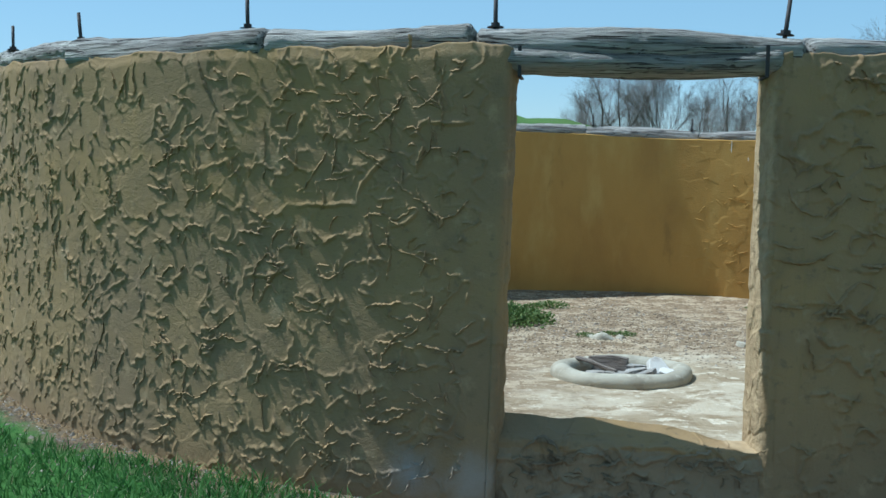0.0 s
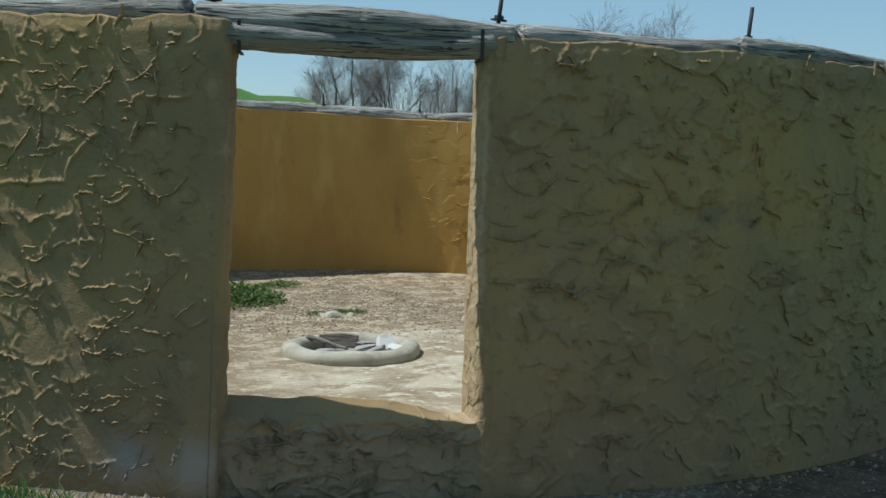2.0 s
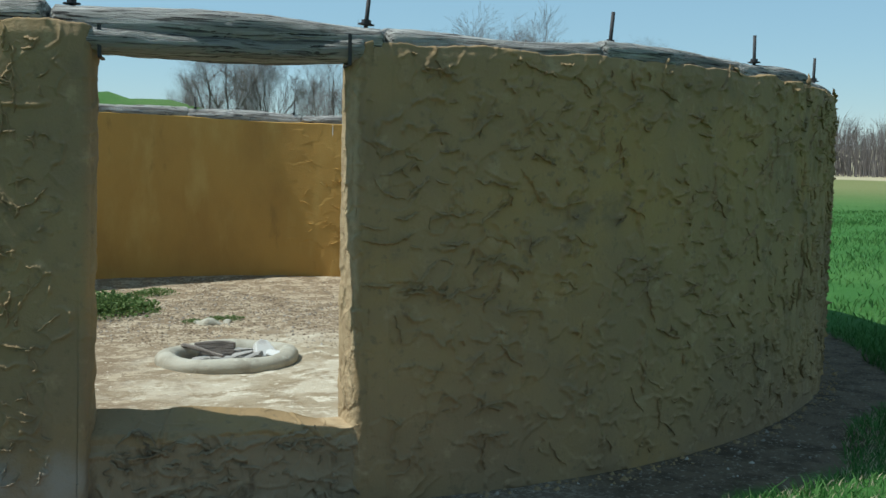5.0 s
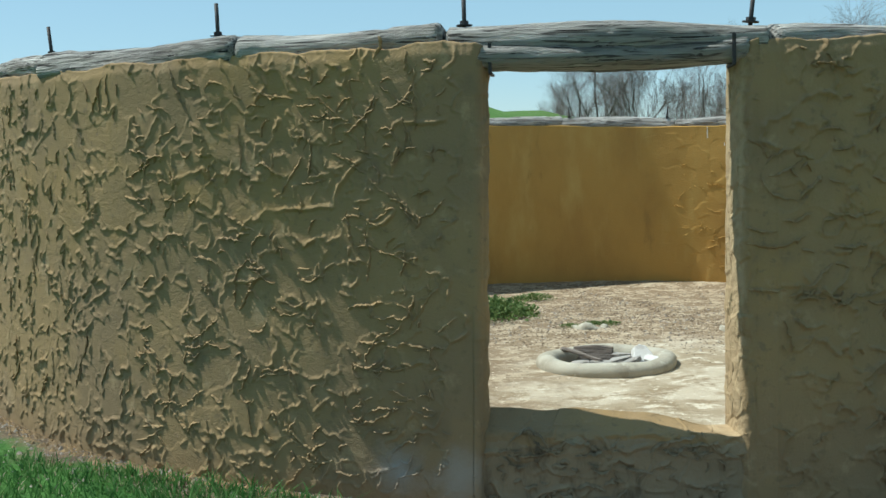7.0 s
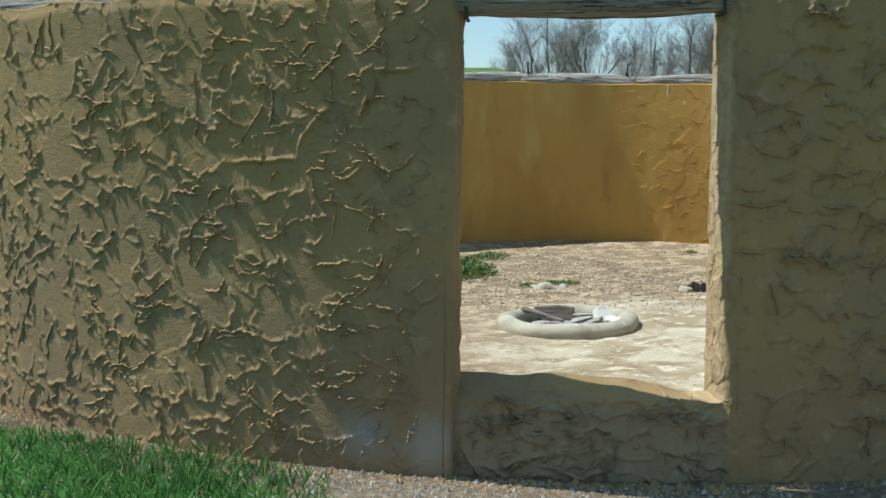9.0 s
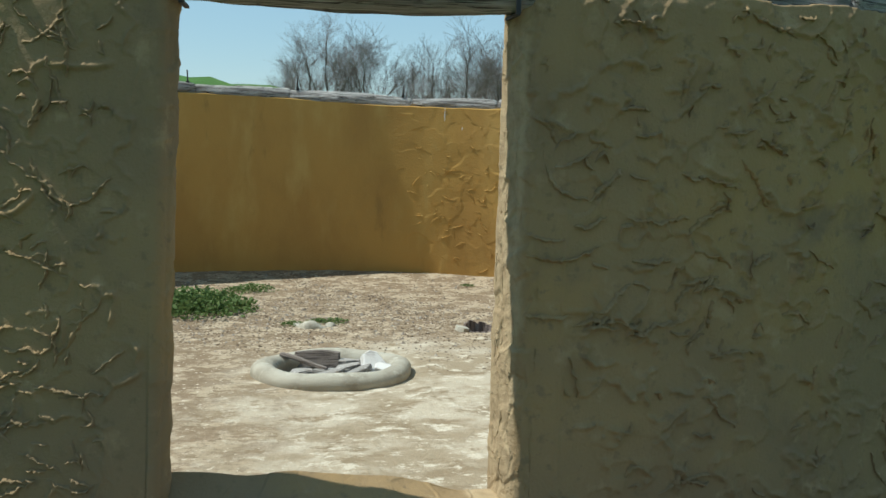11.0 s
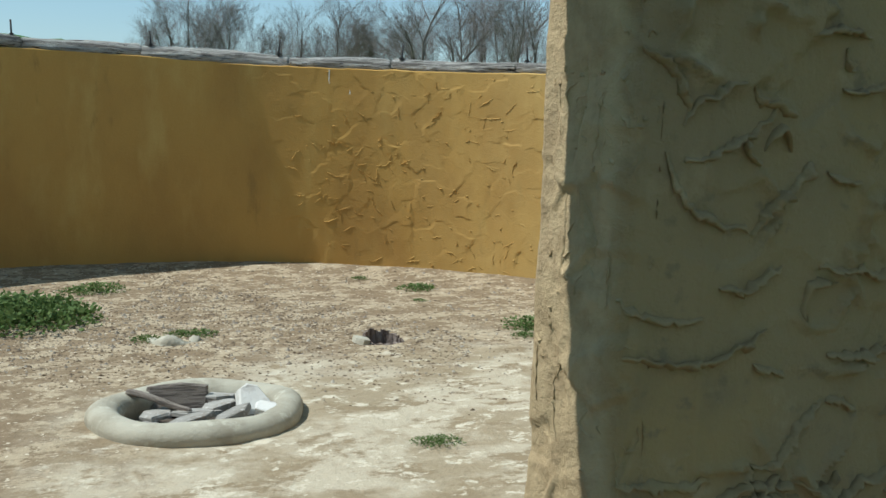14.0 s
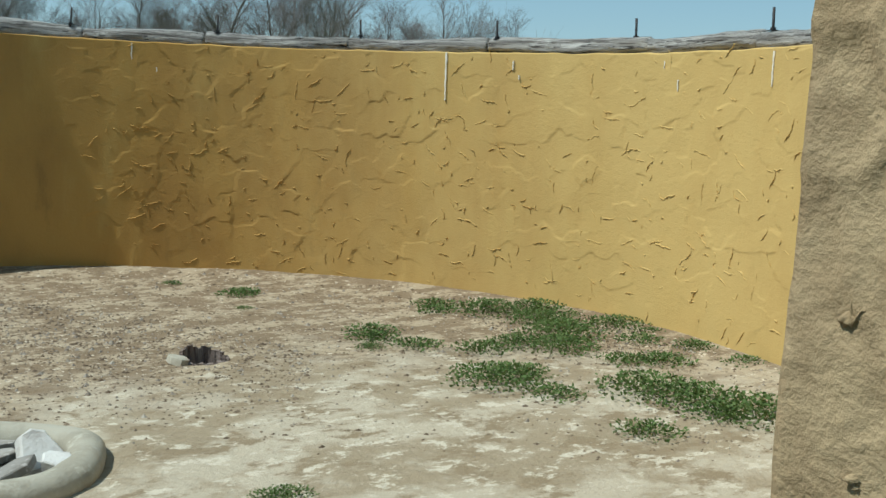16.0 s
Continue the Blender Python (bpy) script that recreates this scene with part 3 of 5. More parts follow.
# torn lips that can be told apart beside the doorway: angle, height, slope, length, sag
LIPS = [
    (-1.1, 1.77, -0.83, 0.11, 0.013), (-0.1, 1.74, 0.56, 0.11, 0.011), (-0.1, 1.62, -0.66, 0.18, -0.034), (1.4, 1.61, 0.81, 0.14, 0.006),
    (0.7, 1.68, -1.02, 0.05, -0.017), (2.7, 1.64, -0.24, 0.07, -0.002), (-0.6, 1.21, -0.06, 0.15, -0.007), (1.4, 1.18, 0.02, 0.18, 0.014),
    (3.7, 1.17, 0.22, 0.20, -0.005), (-0.9, 1.46, -0.21, 0.13, -0.026), (-0.1, 1.41, 0.12, 0.23, -0.025), (2.4, 1.46, 0.70, 0.08, 0.027),
    (3.6, 1.51, 0.00, 0.22, 0.005), (3.4, 1.38, 0.02, 0.14, 0.008), (3.0, 1.30, -0.29, 0.06, -0.001), (5.3, 1.31, 0.18, 0.12, -0.001),
    (4.9, 1.64, -0.21, 0.08, -0.006),
]


def build_wall():
    c = plan_curve()
    n = len(c)
    S = np.concatenate([[0], np.cumsum(np.hypot(np.diff(c[:, 0]), np.diff(c[:, 1])))])
    kind, ang = c[:, 5], c[:, 6]
    raised = np.where((c[:, 5] == 0) & (c[:, 6] > 285), -0.022 * smooth(345 - c[:, 6], 0.5, 4), 0)
    lip = raised - 0.006 + 0.012 * waves(S, 0 * S, 5, 14) + 0.007 * waves(S, 0 * S, 6, 33) + 0.003 * waves(S, 0 * S, 8, 120)
    top = c[:, 4] + np.where(kind == 1, 0.4 * lip, lip)
    base = -0.12
    f = np.concatenate([np.linspace(0, 0.15, 14), np.linspace(0.15, 1, 286)[1:]])
    rows = len(f)
    Z = base + f[None, :] * (top[:, None] - base)
    h = 0.010 * waves(S[:, None], Z, 11, 2.2) + 0.002 * waves(S[:, None], Z, 12, 11)
    relief = np.zeros_like(h)
    rng = random.Random(7)
    any_turn = lambda r: r.choice((r.gauss(0.0, 0.35), r.gauss(0.3, 0.5), r.gauss(1.57, 0.4), r.gauss(2.5, 0.5))) + (math.pi if r.random() < 0.45 else 0)
    steep = lambda r: r.gauss(1.45, 0.35) + (math.pi if r.random() < 0.5 else 0)

    def at(a, k):
        m = np.where(kind == k)[0]
        return S[m[np.argmin(np.abs((ang[m] - a + 180) % 360 - 180))]]

    left0, left1, left2 = at(300, 0), at(325, 0), at(344.5, 0)
    right0, right1, right2 = at(0, 0), at(34, 0), at(62, 0)
    flatways = lambda r: r.choice((r.gauss(0.1, 0.4), r.gauss(0.1, 0.4), r.gauss(1.3, 0.5), r.gauss(2.4, 0.5))) + (math.pi if r.random() < 0.35 else 0)
    upright = lambda r: r.choice((r.gauss(1.5, 0.35), r.gauss(1.5, 0.35), r.gauss(0.2, 0.5))) + (math.pi if r.random() < 0.5 else 0)
    # the coat on the left of the doorway, wall end to doorway, then the one on the right
    relief = trowel(relief, S, Z, 620, left0 - 0.5, left1, 0.30, 2.32, rng, (0.09, 0.26), (0.008, 0.017), upright)
    relief = trowel(relief, S, Z, 820, left1 - 0.3, left2 - 0.36, 0.30, 2.30, rng, (0.11, 0.34), (0.007, 0.015), flatways)
    relief = trowel(relief, S, Z, 150, left2 - 0.75, left2 - 0.02, 0.36, 2.25, rng, (0.10, 0.28), (0.006, 0.014), flatways)
    relief = trowel(relief, S, Z, 90, left1 - 0.9, left2 - 0.06, 1.90, 2.30, rng, (0.16, 0.36), (0.006, 0.014), flatways)
    relief = trowel(relief, S, Z, 420, right0 + 0.03, right1, 0.30, 2.22, rng, (0.09, 0.28), (0.010, 0.022), flatways, 0.0025, 0.035)
    relief = trowel(relief, S, Z, 560, right1 - 0.4, right2 + 0.3, 0.28, 2.20, rng, (0.09, 0.30), (0.010, 0.022), upright, 0.003, 0.045)
    relief = trowel(relief, S, Z, 110, right0 + 0.05, right2, 1.95, 2.22, rng, (0.06, 0.20), (0.008, 0.020), flatways, 0.002, 0.03)
    groups = [
        strokes_in(rng, 60, at(150, 1), at(72, 1), 0.05, 2.0, (0.001, 0.003), (0.05, 0.2), any_turn, (0.02, 0.05)),
    ]
    m = np.where((kind == 2) & (c[:, 0] > 0.8))[0]
    j0, j1 = S[m[0]], S[m[-1]]
    groups.append(strokes_in(rng, 110, j0 + 0.02, j1, 0.55, 2.2, (0.001, 0.003), (0.05, 0.25), steep, (0.006, 0.015)))
    groups.append(strokes_in(rng, 55, j0 + 0.02, j1, 0.55, 2.2, (0.001, 0.004), (0.04, 0.10), any_turn, (0.01, 0.03)))
    groups.append([(a, b, c1, d1, e1, -f1, g1, h1, i1) for a, b, c1, d1, e1, f1, g1, h1, i1 in
                   strokes_in(rng, 30, j0 + 0.02, j1, 0.55, 2.2, (0.003, 0.006), (0.03, 0.2), steep, (0.003, 0.008))])
    # broad marks that can be told apart beside the doorway
    for a, z, turn, length, bend, amp in ((-16.8, 1.92, 0.02, 0.20, 0.0, 0.022), (-19.0, 1.51, 0.5, 0.15, 3.0, 0.022), (-18.2, 1.78, 1.35, 0.14, 1.0, 0.02),
                                          (-18.6, 0.60, 0.6, 0.12, 2.0, 0.015), (-21.0, 1.70, 0.9, 0.26, -2.0, 0.022), (-23.5, 1.57, 0.05, 0.32, 0.0, 0.02),
                                          (-27.0, 1.25, 0.2, 0.25, 1.0, 0.02), (10.0, 2.10, 0.2, 0.22, 4.0, 0.02), (6.0, 1.65, -0.3, 0.2, 1.0, 0.016)):
        groups.append([(at(a % 360, 0), z, turn, length, bend, 0.7 * amp, 0.005, 0.03, 1.0)])
    for g in groups:
        relief = ridges(relief, S, Z, g)
    away = np.minimum(np.abs(S - left2), np.minimum(S, S[-1] - S))
    outer = kind == 0
    hand = (ang + 180) % 360 - 180
    inside = np.where(kind == 1, smooth(hand % 360, 166, 152) * smooth(hand % 360, 70, 74), 0)
    cheek = np.where(kind == 2, 1.0, 0)
    soft = lambda w: np.convolve(np.concatenate([w[-7:], w, w[:7]]), np.ones(15) / 15, 'valid')
    cheek = soft(cheek)
    fine = plates(S, Z, 0.095, 401, 0.085, 0.004, 0.013)
    relief += inside[:, None] * plates(S, Z, 0.22, 601, 0.010, 0.0012, 0.0, 0.0)
    relief += cheek[:, None] * (0.2 * fine + 0.7 * plates(S, Z, 0.085, 501, 0.045, 0.0035, 0.006, 0.3))
    h *= (0.25 + 0.75 * smooth(away, 0.1, 0.6))[:, None]
    h = h + relief
    face = outer & (hand > -1.5) & (hand < 6)
    h = h - np.where(face, 0.008 * (1 - np.clip(S / 0.075, 0, 1)) - 0.004 * np.exp(-((S - 0.078) / 0.006) ** 2), 0)[:, None]
    seam = np.zeros(n)
    seam[-16:] = smooth(np.linspace(0, 1, 16), 0, 1)
    h = h * (1 - seam[:, None]) + h[0][None, :] * seam[:, None]
    gap = np.min(np.abs(S[:, None] - np.array([[0.0, S[-1], left2]])), axis=1)
    lean = (np.where(hand < -8, 0.026, 0.010) * np.where(kind == 2, 1.0, np.exp(-gap / 0.12)))[:, None] * (Z - 1.4)
    # the wall is battered on the left of the doorway: thicker at the foot
    h = h + (np.where(outer, 0.070 * smooth(-hand, 14, 30) * smooth(-hand, 90, 66), 0))[:, None] * np.maximum(1.25 - Z, 0.30 * (1.25 - Z))
    # the coat thins out under the logs
    h = h - np.where(outer, 0.010, 0.0)[:, None] * smooth(Z - top[:, None], -0.05, 0.0)
    swell = np.where(outer & (hand < -8), 0.032 * smooth(hand, -25, -15), 0)
    cheek_left = np.where((kind == 2) & (c[:, 0] < 0.8))[0]
    swell[cheek_left] = 0.032 * smooth(np.linspace(0, 1, len(cheek_left)), 0.25, 0.0)
    h = h + swell[:, None]
    X = c[:, 0, None] + c[:, 2, None] * h + lean
    Y = c[:, 1, None] + c[:, 3, None] * h
    # the top rounds over towards the middle of the wall
    extra = []
    for inset, rise in ((0.006, 0.004), (0.03, 0.008), (0.098, 0.012)):
        extra.append((X[:, -1] - c[:, 2] * (inset + h[:, -1] * inset * 8), Y[:, -1] - c[:, 3] * (inset + h[:, -1] * inset * 8), Z[:, -1] + rise))
    X = np.hstack([X] + [e[0][:, None] for e in extra])
    Y = np.hstack([Y] + [e[1][:, None] for e in extra])
    Z = np.hstack([Z] + [e[2][:, None] for e in extra])
    faces = grid_faces(n, rows + 3, True)
    index = np.repeat((kind == 1).astype(int), rows + 2)
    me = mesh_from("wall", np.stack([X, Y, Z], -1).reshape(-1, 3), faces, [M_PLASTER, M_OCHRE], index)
    ob = tagged(new("wall", me), "curved adobe ring wall, rough tan trowelled plaster outside, ochre inside", "wall", kind="structure")

    def spot(s, z, out):
        """Point on the built face at arc s and height z, pushed out by the given amount."""
        s = np.where(s < 0, s + S[-1], s)
        fi = np.interp(s, S, np.arange(n))
        i = np.minimum(fi.astype(int), n - 2)
        fj = np.interp(np.clip((z - base) / (top[i] - base), 0, 0.9999), f, np.arange(rows))
        j = np.minimum(fj.astype(int), rows - 2)
        u, v = fi - i, fj - j
        P = []
        for A in (X, Y):
            P.append((A[i, j] * (1 - u) + A[i + 1, j] * u) * (1 - v) + (A[i, j + 1] * (1 - u) + A[i + 1, j + 1] * u) * v)
        nx, ny = c[i, 2] * (1 - u) + c[i + 1, 2] * u, c[i, 3] * (1 - u) + c[i + 1, 3] * u
        return np.stack([P[0] + nx * out, P[1] + ny * out, z + 0 * out], -1)

    near = [(at(a % 360, 0), z, turn, length, sag, rng.uniform(0.009, 0.014), rng.uniform(0.004, 0.0065)) for a, z, turn, length, sag in LIPS]
    torn(near + many(rng, 320, right0, right1, 0.32, 2.2, (0.03, 0.20), (0.009, 0.016), (0.0035, 0.0065), flatways)
         + many(rng, 230, right1, right2, 0.32, 2.16, (0.06, 0.28), (0.010, 0.018), (0.004, 0.0075), any_turn), 71, M_PLASTER, ob, spot)
    torn(many(rng, 150, left0, left1, 0.4, 2.17, (0.04, 0.18), (0.005, 0.010), (0.003, 0.006), steep)
         + many(rng, 220, left1, left2 - 0.06, 0.4, 2.18, (0.05, 0.24), (0.006, 0.011), (0.003, 0.006), flatways)
         + many(rng, 60, left2 - 0.45, left2 - 0.02, 0.45, 2.24, (0.04, 0.18), (0.007, 0.012), (0.003, 0.006), flatways), 72, M_PLASTER, ob, spot)
    torn(many(rng, 560, at(158, 1), at(72, 1), 0.06, 2.0, (0.025, 0.17), (0.003, 0.0075), (0.0016, 0.0042), any_turn), 73, M_OCHRE, ob, spot)
    torn(many(rng, 40, j0 + 0.01, j1 + 0.03, 0.6, 2.2, (0.03, 0.14), (0.0010, 0.0025), (0.0010, 0.0022), lambda r: r.gauss(1.57, 0.2))
         + many(rng, 110, j0 + 0.01, j1 + 0.03, 0.6, 2.2, (0.008, 0.035), (0.0015, 0.0035), (0.0012, 0.0028), any_turn), 74, M_PLASTER, ob, spot)
    return ob


wall = build_wall()


def build_sill():
    nu, prof = 260, []
    a = np.linspace(-14.6, -1.2, nu)
    # r, z of the section, from the outer foot over the crown to the inner foot
    for z in np.linspace(0.0, 0.57, 90):
        prof.append((RADIUS - 0.018, z, 1.0, 0.0))
    for t in np.linspace(0, math.pi / 2, 12):
        prof.append((RADIUS - 0.018 - 0.04 * (1 - math.cos(t)), 0.575 + 0.035 * math.sin(t), 1.0, 0.0))
    for t in np.linspace(0.05, 1, 24):
        prof.append((RADIUS - 0.058 - 0.115 * t, 0.61, 1.0, t))
    for t in np.linspace(0.2, math.pi / 2, 8):
        prof.append((RADIUS - 0.173 - 0.02 * math.sin(t), 0.61 - 0.03 * (1 - math.cos(t)), 0.5, 1.0))
    for z in np.linspace(0.56, -0.1, 14):
        prof.append((RADIUS - 0.193, z, 0.0, 1.0))
    P = np.array(prof)
    w = (a + 14.6) / 13.4
    S = a * math.pi / 180 * RADIUS
    L = np.concatenate([[0], np.cumsum(np.hypot(np.diff(P[:, 0]), np.diff(P[:, 1])))])
    Zl = np.repeat(L[None, :], nu, 0)
    h = 0.006 * waves(S[:, None], Zl, 21, 9) + 0.004 * waves(S[:, None], Zl, 22, 30)
    rng = random.Random(3)
    h = h + 0.45 * plates(S, Zl, 0.13, 701, 0.05, 0.003, 0.012) * smooth(Zl, 0.2, 0.3)
    h = h + ridges(np.zeros_like(h), S, Zl, strokes_in(rng, 150, S[0], S[-1], 0.28, 0.60, (0.010, 0.022), (0.05, 0.2), lambda r: r.gauss(0.05, 0.5), (0.01, 0.03)))
    slope = 0.060 - 0.058 * smooth(w, 0.45, 0.95)
    lift = 0.022 - 0.02 * smooth(w, 0.6, 1.0) + 0.005 * np.sin(w * 21)
    X, Y = ring_xy(a[:, None], P[None, :, 0] + h * P[None, :, 2])
    Z = P[None, :, 1] + (lift[:, None] + slope[:, None] * P[None, :, 3]) * smooth(P[None, :, 1], 0.2, 0.58) + 0.6 * h * smooth(P[None, :, 1], 0.55, 0.6)
    Z = np.broadcast_to(Z, X.shape)
    # a paler coat lies over the crown and breaks off raggedly at the front
    edge = 0.565 + 0.02 * waves(S[:-1], 0 * S[:-1], 41, 6) + 0.012 * waves(S[:-1], 0 * S[:-1], 42, 30)
    index = (L[None, :-1] > edge[:, None]).astype(int).ravel()
    me = mesh_from("door_sill", np.stack([X, Y, Z], -1).reshape(-1, 3), grid_faces(nu, len(P)), [M_SILL, M_PLASTER], index)
    ob = tagged(new("door_sill", me), "raised brown plaster sill across the doorway, cracked and stained", "sill", kind="structure")

    def spot(s, z, out):
        x, y = ring_xy(s / RADIUS * 180 / math.pi, RADIUS - 0.017 + out)
        return np.stack([x, y, z + 0 * out], -1)

    flat = lambda r: r.gauss(0.0, 0.35)
    torn(many(rng, 44, S[0] + 0.05, S[-1] - 0.05, 0.30, 0.57, (0.03, 0.18), (0.010, 0.018), (0.004, 0.008), flat)
         + many(rng, 16, S[0] + 0.05, S[-1] - 0.05, 0.33, 0.52, (0.03, 0.10), (0.010, 0.016), (0.003, 0.006), lambda r: r.gauss(1.5, 0.4))
         + many(rng, 14, S[0] + 0.10, S[-1] - 0.10, 0.555, 0.58, (0.08, 0.22), (0.012, 0.018), (0.004, 0.007), flat), 75, M_SILL, ob, spot)
    return ob


door_sill = build_sill()


# ---- floor of the court and the ground outside ----
def floor_z(x, y):
    return 0.008 * waves(x, y, 31, 1.6) + 0.006 * waves(x, y, 32, 6.5) + 0.003 * waves(x, y, 33, 22)


def build_floor():
    r = np.concatenate([[0.001], np.linspace(0.05, 4.95, 110)])
    a = np.linspace(0, 360, 420, endpoint=False)
    X, Y = ring_xy(a[:, None], r[None, :])
    Z = floor_z(X, Y) + 0.04 * smooth(r, 4.2, 4.8)[None, :]
    Z = Z - 0.12 * smooth(np.hypot(X - 1.490, (Y - 8.635) * 1.14), 0.47, 0.40)
    Z = Z - 0.34 * smooth(np.hypot((X - 3.06) * 1.1, Y - 10.09), 0.165, 0.125)
    me = mesh_from("floor", np.stack([X, Y, Z], -1).reshape(-1, 3), grid_faces(len(a), len(r), True)[:, ::-1], [M_DIRT])
    return tagged(new("floor", me), "pale dry packed dirt floor with darker patches", "floor", kind="structure")


def build_ground():
    r = [4.78, 4.9, 5.0, 5.1, 5.25, 5.4, 5.6, 5.8]
    while r[-1] < 3200:
        r.append(r[-1] * 1.055)
    r = np.array(r)
    a = np.linspace(0, 360, 300, endpoint=False)
    R = r[None, :] + (r_out(a) - RADIUS)[:, None] * (r[None, :] < 20)
    X, Y = ring_xy(a[:, None], R)
    Z = ground_z(X, Y)
    me = mesh_from("ground", np.stack([X, Y, Z], -1).reshape(-1, 3), grid_faces(len(a), len(r), True)[:, ::-1], [ground_material()])
    return tagged(new("ground", me), "green lawn with a bare earth strip along the wall and a brushy mound", "ground", kind="structure")


floor = build_floor()
ground = build_ground()


# ---- weathered logs along the top of the wall ----
def log_mesh(length, radius, seed, flat=1.0):
    rng = random.Random(seed)
    nu, nv = 72, 28
    ph = [rng.uniform(0, 6.28) for _ in range(8)]
    verts = []
    for i in range(nu):
        u = i / (nu - 1)
        x = (u - 0.5) * length
        e = 1 - 0.35 * max(0, 1 - min(u, 1 - u) * length / 0.018)
        bend_y, bend_z = 0.012 * math.sin(u * 4 + ph[0]), 0.010 * math.sin(u * 5 + ph[1])
        for j in range(nv):
            t = 6.2832 * j / nv
            cy, cz = math.cos(t), math.sin(t)
            r = radius * (1 + 0.07 * math.sin(2 * t + ph[2] + u * 1.5) + 0.05 * math.sin(3 * t + ph[3] - u * 2) + 0.035 * math.sin(x * 7 + t + ph[4]))
            # long splits, splinters and knots
            r *= 1 + 0.10 * noise.noise((x * 2.5 + seed, cy * 3.2, cz * 3.2)) + 0.07 * noise.noise((x * 9 + seed, cy * 7, cz * 7))
            crack = abs(noise.noise((x * 1.6 + seed * 3.1, cy * 4.5, cz * 4.5)))
            r *= 1 - 0.14 * max(0, 1 - crack / 0.05)
            verts.append((x, bend_y + e * r * cy, bend_z + e * r * cz * flat))
    faces = [tuple(f) for f in grid_faces(nu, nv)]
    wrap = [(i * nv + nv - 1, (i + 1) * nv + nv - 1, (i + 1) * nv, i * nv) for i in range(nu - 1)]
    caps = [tuple(range(nv)), tuple(reversed(range((nu - 1) * nv, nu * nv)))]
    return mesh_from("log", verts, faces + wrap + caps, [M_WOOD])


JOINTS = [-15.9, -0.1, 12.5, 25, 36, 48, 61, 74, 87.2, 98.9, 116.4, 131.2, 146.2, 158.4, 175.1, 187.8, 195, 207, 219, 233, 247, 261, 275, 289, 302, 315.5, 332.5, 344.1]
log_rng = random.Random(12)
for k, (a0, a1) in enumerate(zip(JOINTS[:-1], JOINTS[1:])):
    rad = log_rng.uniform(0.068, 0.080)
    ends = []
    for a in (a0, a1):
        x, y = ring_xy(a, float(r_out(a)) - 0.10)
        ends.append(Vector((x, y, float(log_top(a)) - rad + log_rng.uniform(-0.012, 0.012))))
    mid = (ends[0] + ends[1]) / 2
    rr = float(r_out((a0 + a1) / 2)) - 0.10
    out = Vector((mid.x - CX, mid.y - CY, 0)).normalized()
    mid += out * (rr - Vector((mid.x - CX, mid.y - CY)).length) * 0.5
    d = ends[1] - ends[0]
    ob = new("log", log_mesh(d.length + (0.02 if k % 3 else -0.012), rad, 40 + k, 0.95))
    m = d.to_track_quat("X", "Z").to_matrix().to_4x4()
    ob.matrix_world = Matrix.Translation(mid) @ m
    tagged(ob, "weathered split lintel log over the doorway" if k == 0 else "grey weathered log laid along the wall top", "log", "logs on the wall top")

# the squared beam under the lintel log, with its black straps
lintel = tagged(new("lintel"), "grey weathered timber lintel with black iron straps over the doorway", "lintel")
pl, pr = Vector((*ring_xy(-14.2, RADIUS - 0.09), 0)), Vector((*ring_xy(-1.5, RADIUS - 0.09), 0))
lintel.matrix_world = Matrix.Translation((pl + pr) / 2 + Vector((0, -0.006, 2.172))) @ (pr - pl).to_track_quat("X", "Z").to_matrix().to_4x4()
child("beam", log_mesh((pr - pl).length + 0.06, 0.086, 77, 0.70), lintel)
for x in (-0.475, 0.485):
    bm = bmesh.new()
    bmesh.ops.create_cube(bm, size=1, matrix=Matrix.Translation((x, -0.088, -0.005)) @ Matrix.Diagonal((0.014, 0.008, 0.12, 1)))
    bmesh.ops.create_cube(bm, size=1, matrix=Matrix.Translation((x, -0.0, -0.064)) @ Matrix.Diagonal((0.014, 0.16, 0.008, 1)))
    child("strap", bm_mesh("strap", bm, M_STEEL, False), lintel, "black iron strap")


# ---- steel rods standing out of the logs ----
def rod_mesh():
    bm = bmesh.new()
    bmesh.ops.create_cone(bm, cap_ends=True, segments=10, radius1=0.0095, radius2=0.009, depth=0.24, matrix=Matrix.Translation((0, 0, 0.02)))
    return bm_mesh("shaft", bm, M_STEEL)


def nut_mesh():
    bm = bmesh.new()
    bmesh.ops.create_cone(bm, cap_ends=True, segments=6, radius1=0.02, radius2=0.02, depth=0.016, matrix=Matrix.Translation((0, 0, 0.006)))
    bmesh.ops.create_cone(bm, cap_ends=True, segments=14, radius1=0.034, radius2=0.034, depth=0.005, matrix=Matrix.Translation((0, 0, -0.004)))
    return bm_mesh("nut", bm, M_STEEL, False)


rod_rng = random.Random(2)
rod = tagged(new("steel_rod"), "dark steel rod with a nut, standing out of the log", "rod", "rods on the wall top")
child("shaft", rod_mesh(), rod)
child("nut", nut_mesh(), rod)
for k, a in enumerate((-1, 13.8, 28.4, 43, 57.5, 71.8, 86.1, 100.7, 115.4, 130, 145, 159.5, 174, 188.8, 203.5, 218, 233, 247, 262, 277, 290, 302, 315.6, 330.8, 345.1)):
    x, y = ring_xy(a, float(r_out(a)) - 0.105)
    m = pose(x, y, float(log_top(a)) + 0.004, rod_rng.uniform(-4, 4), rod_rng.uniform(-5, 5), rod_rng.uniform(0, 360))
    if k == 0:
        rod.matrix_world = m
    else:
        copy_thing(rod, m)


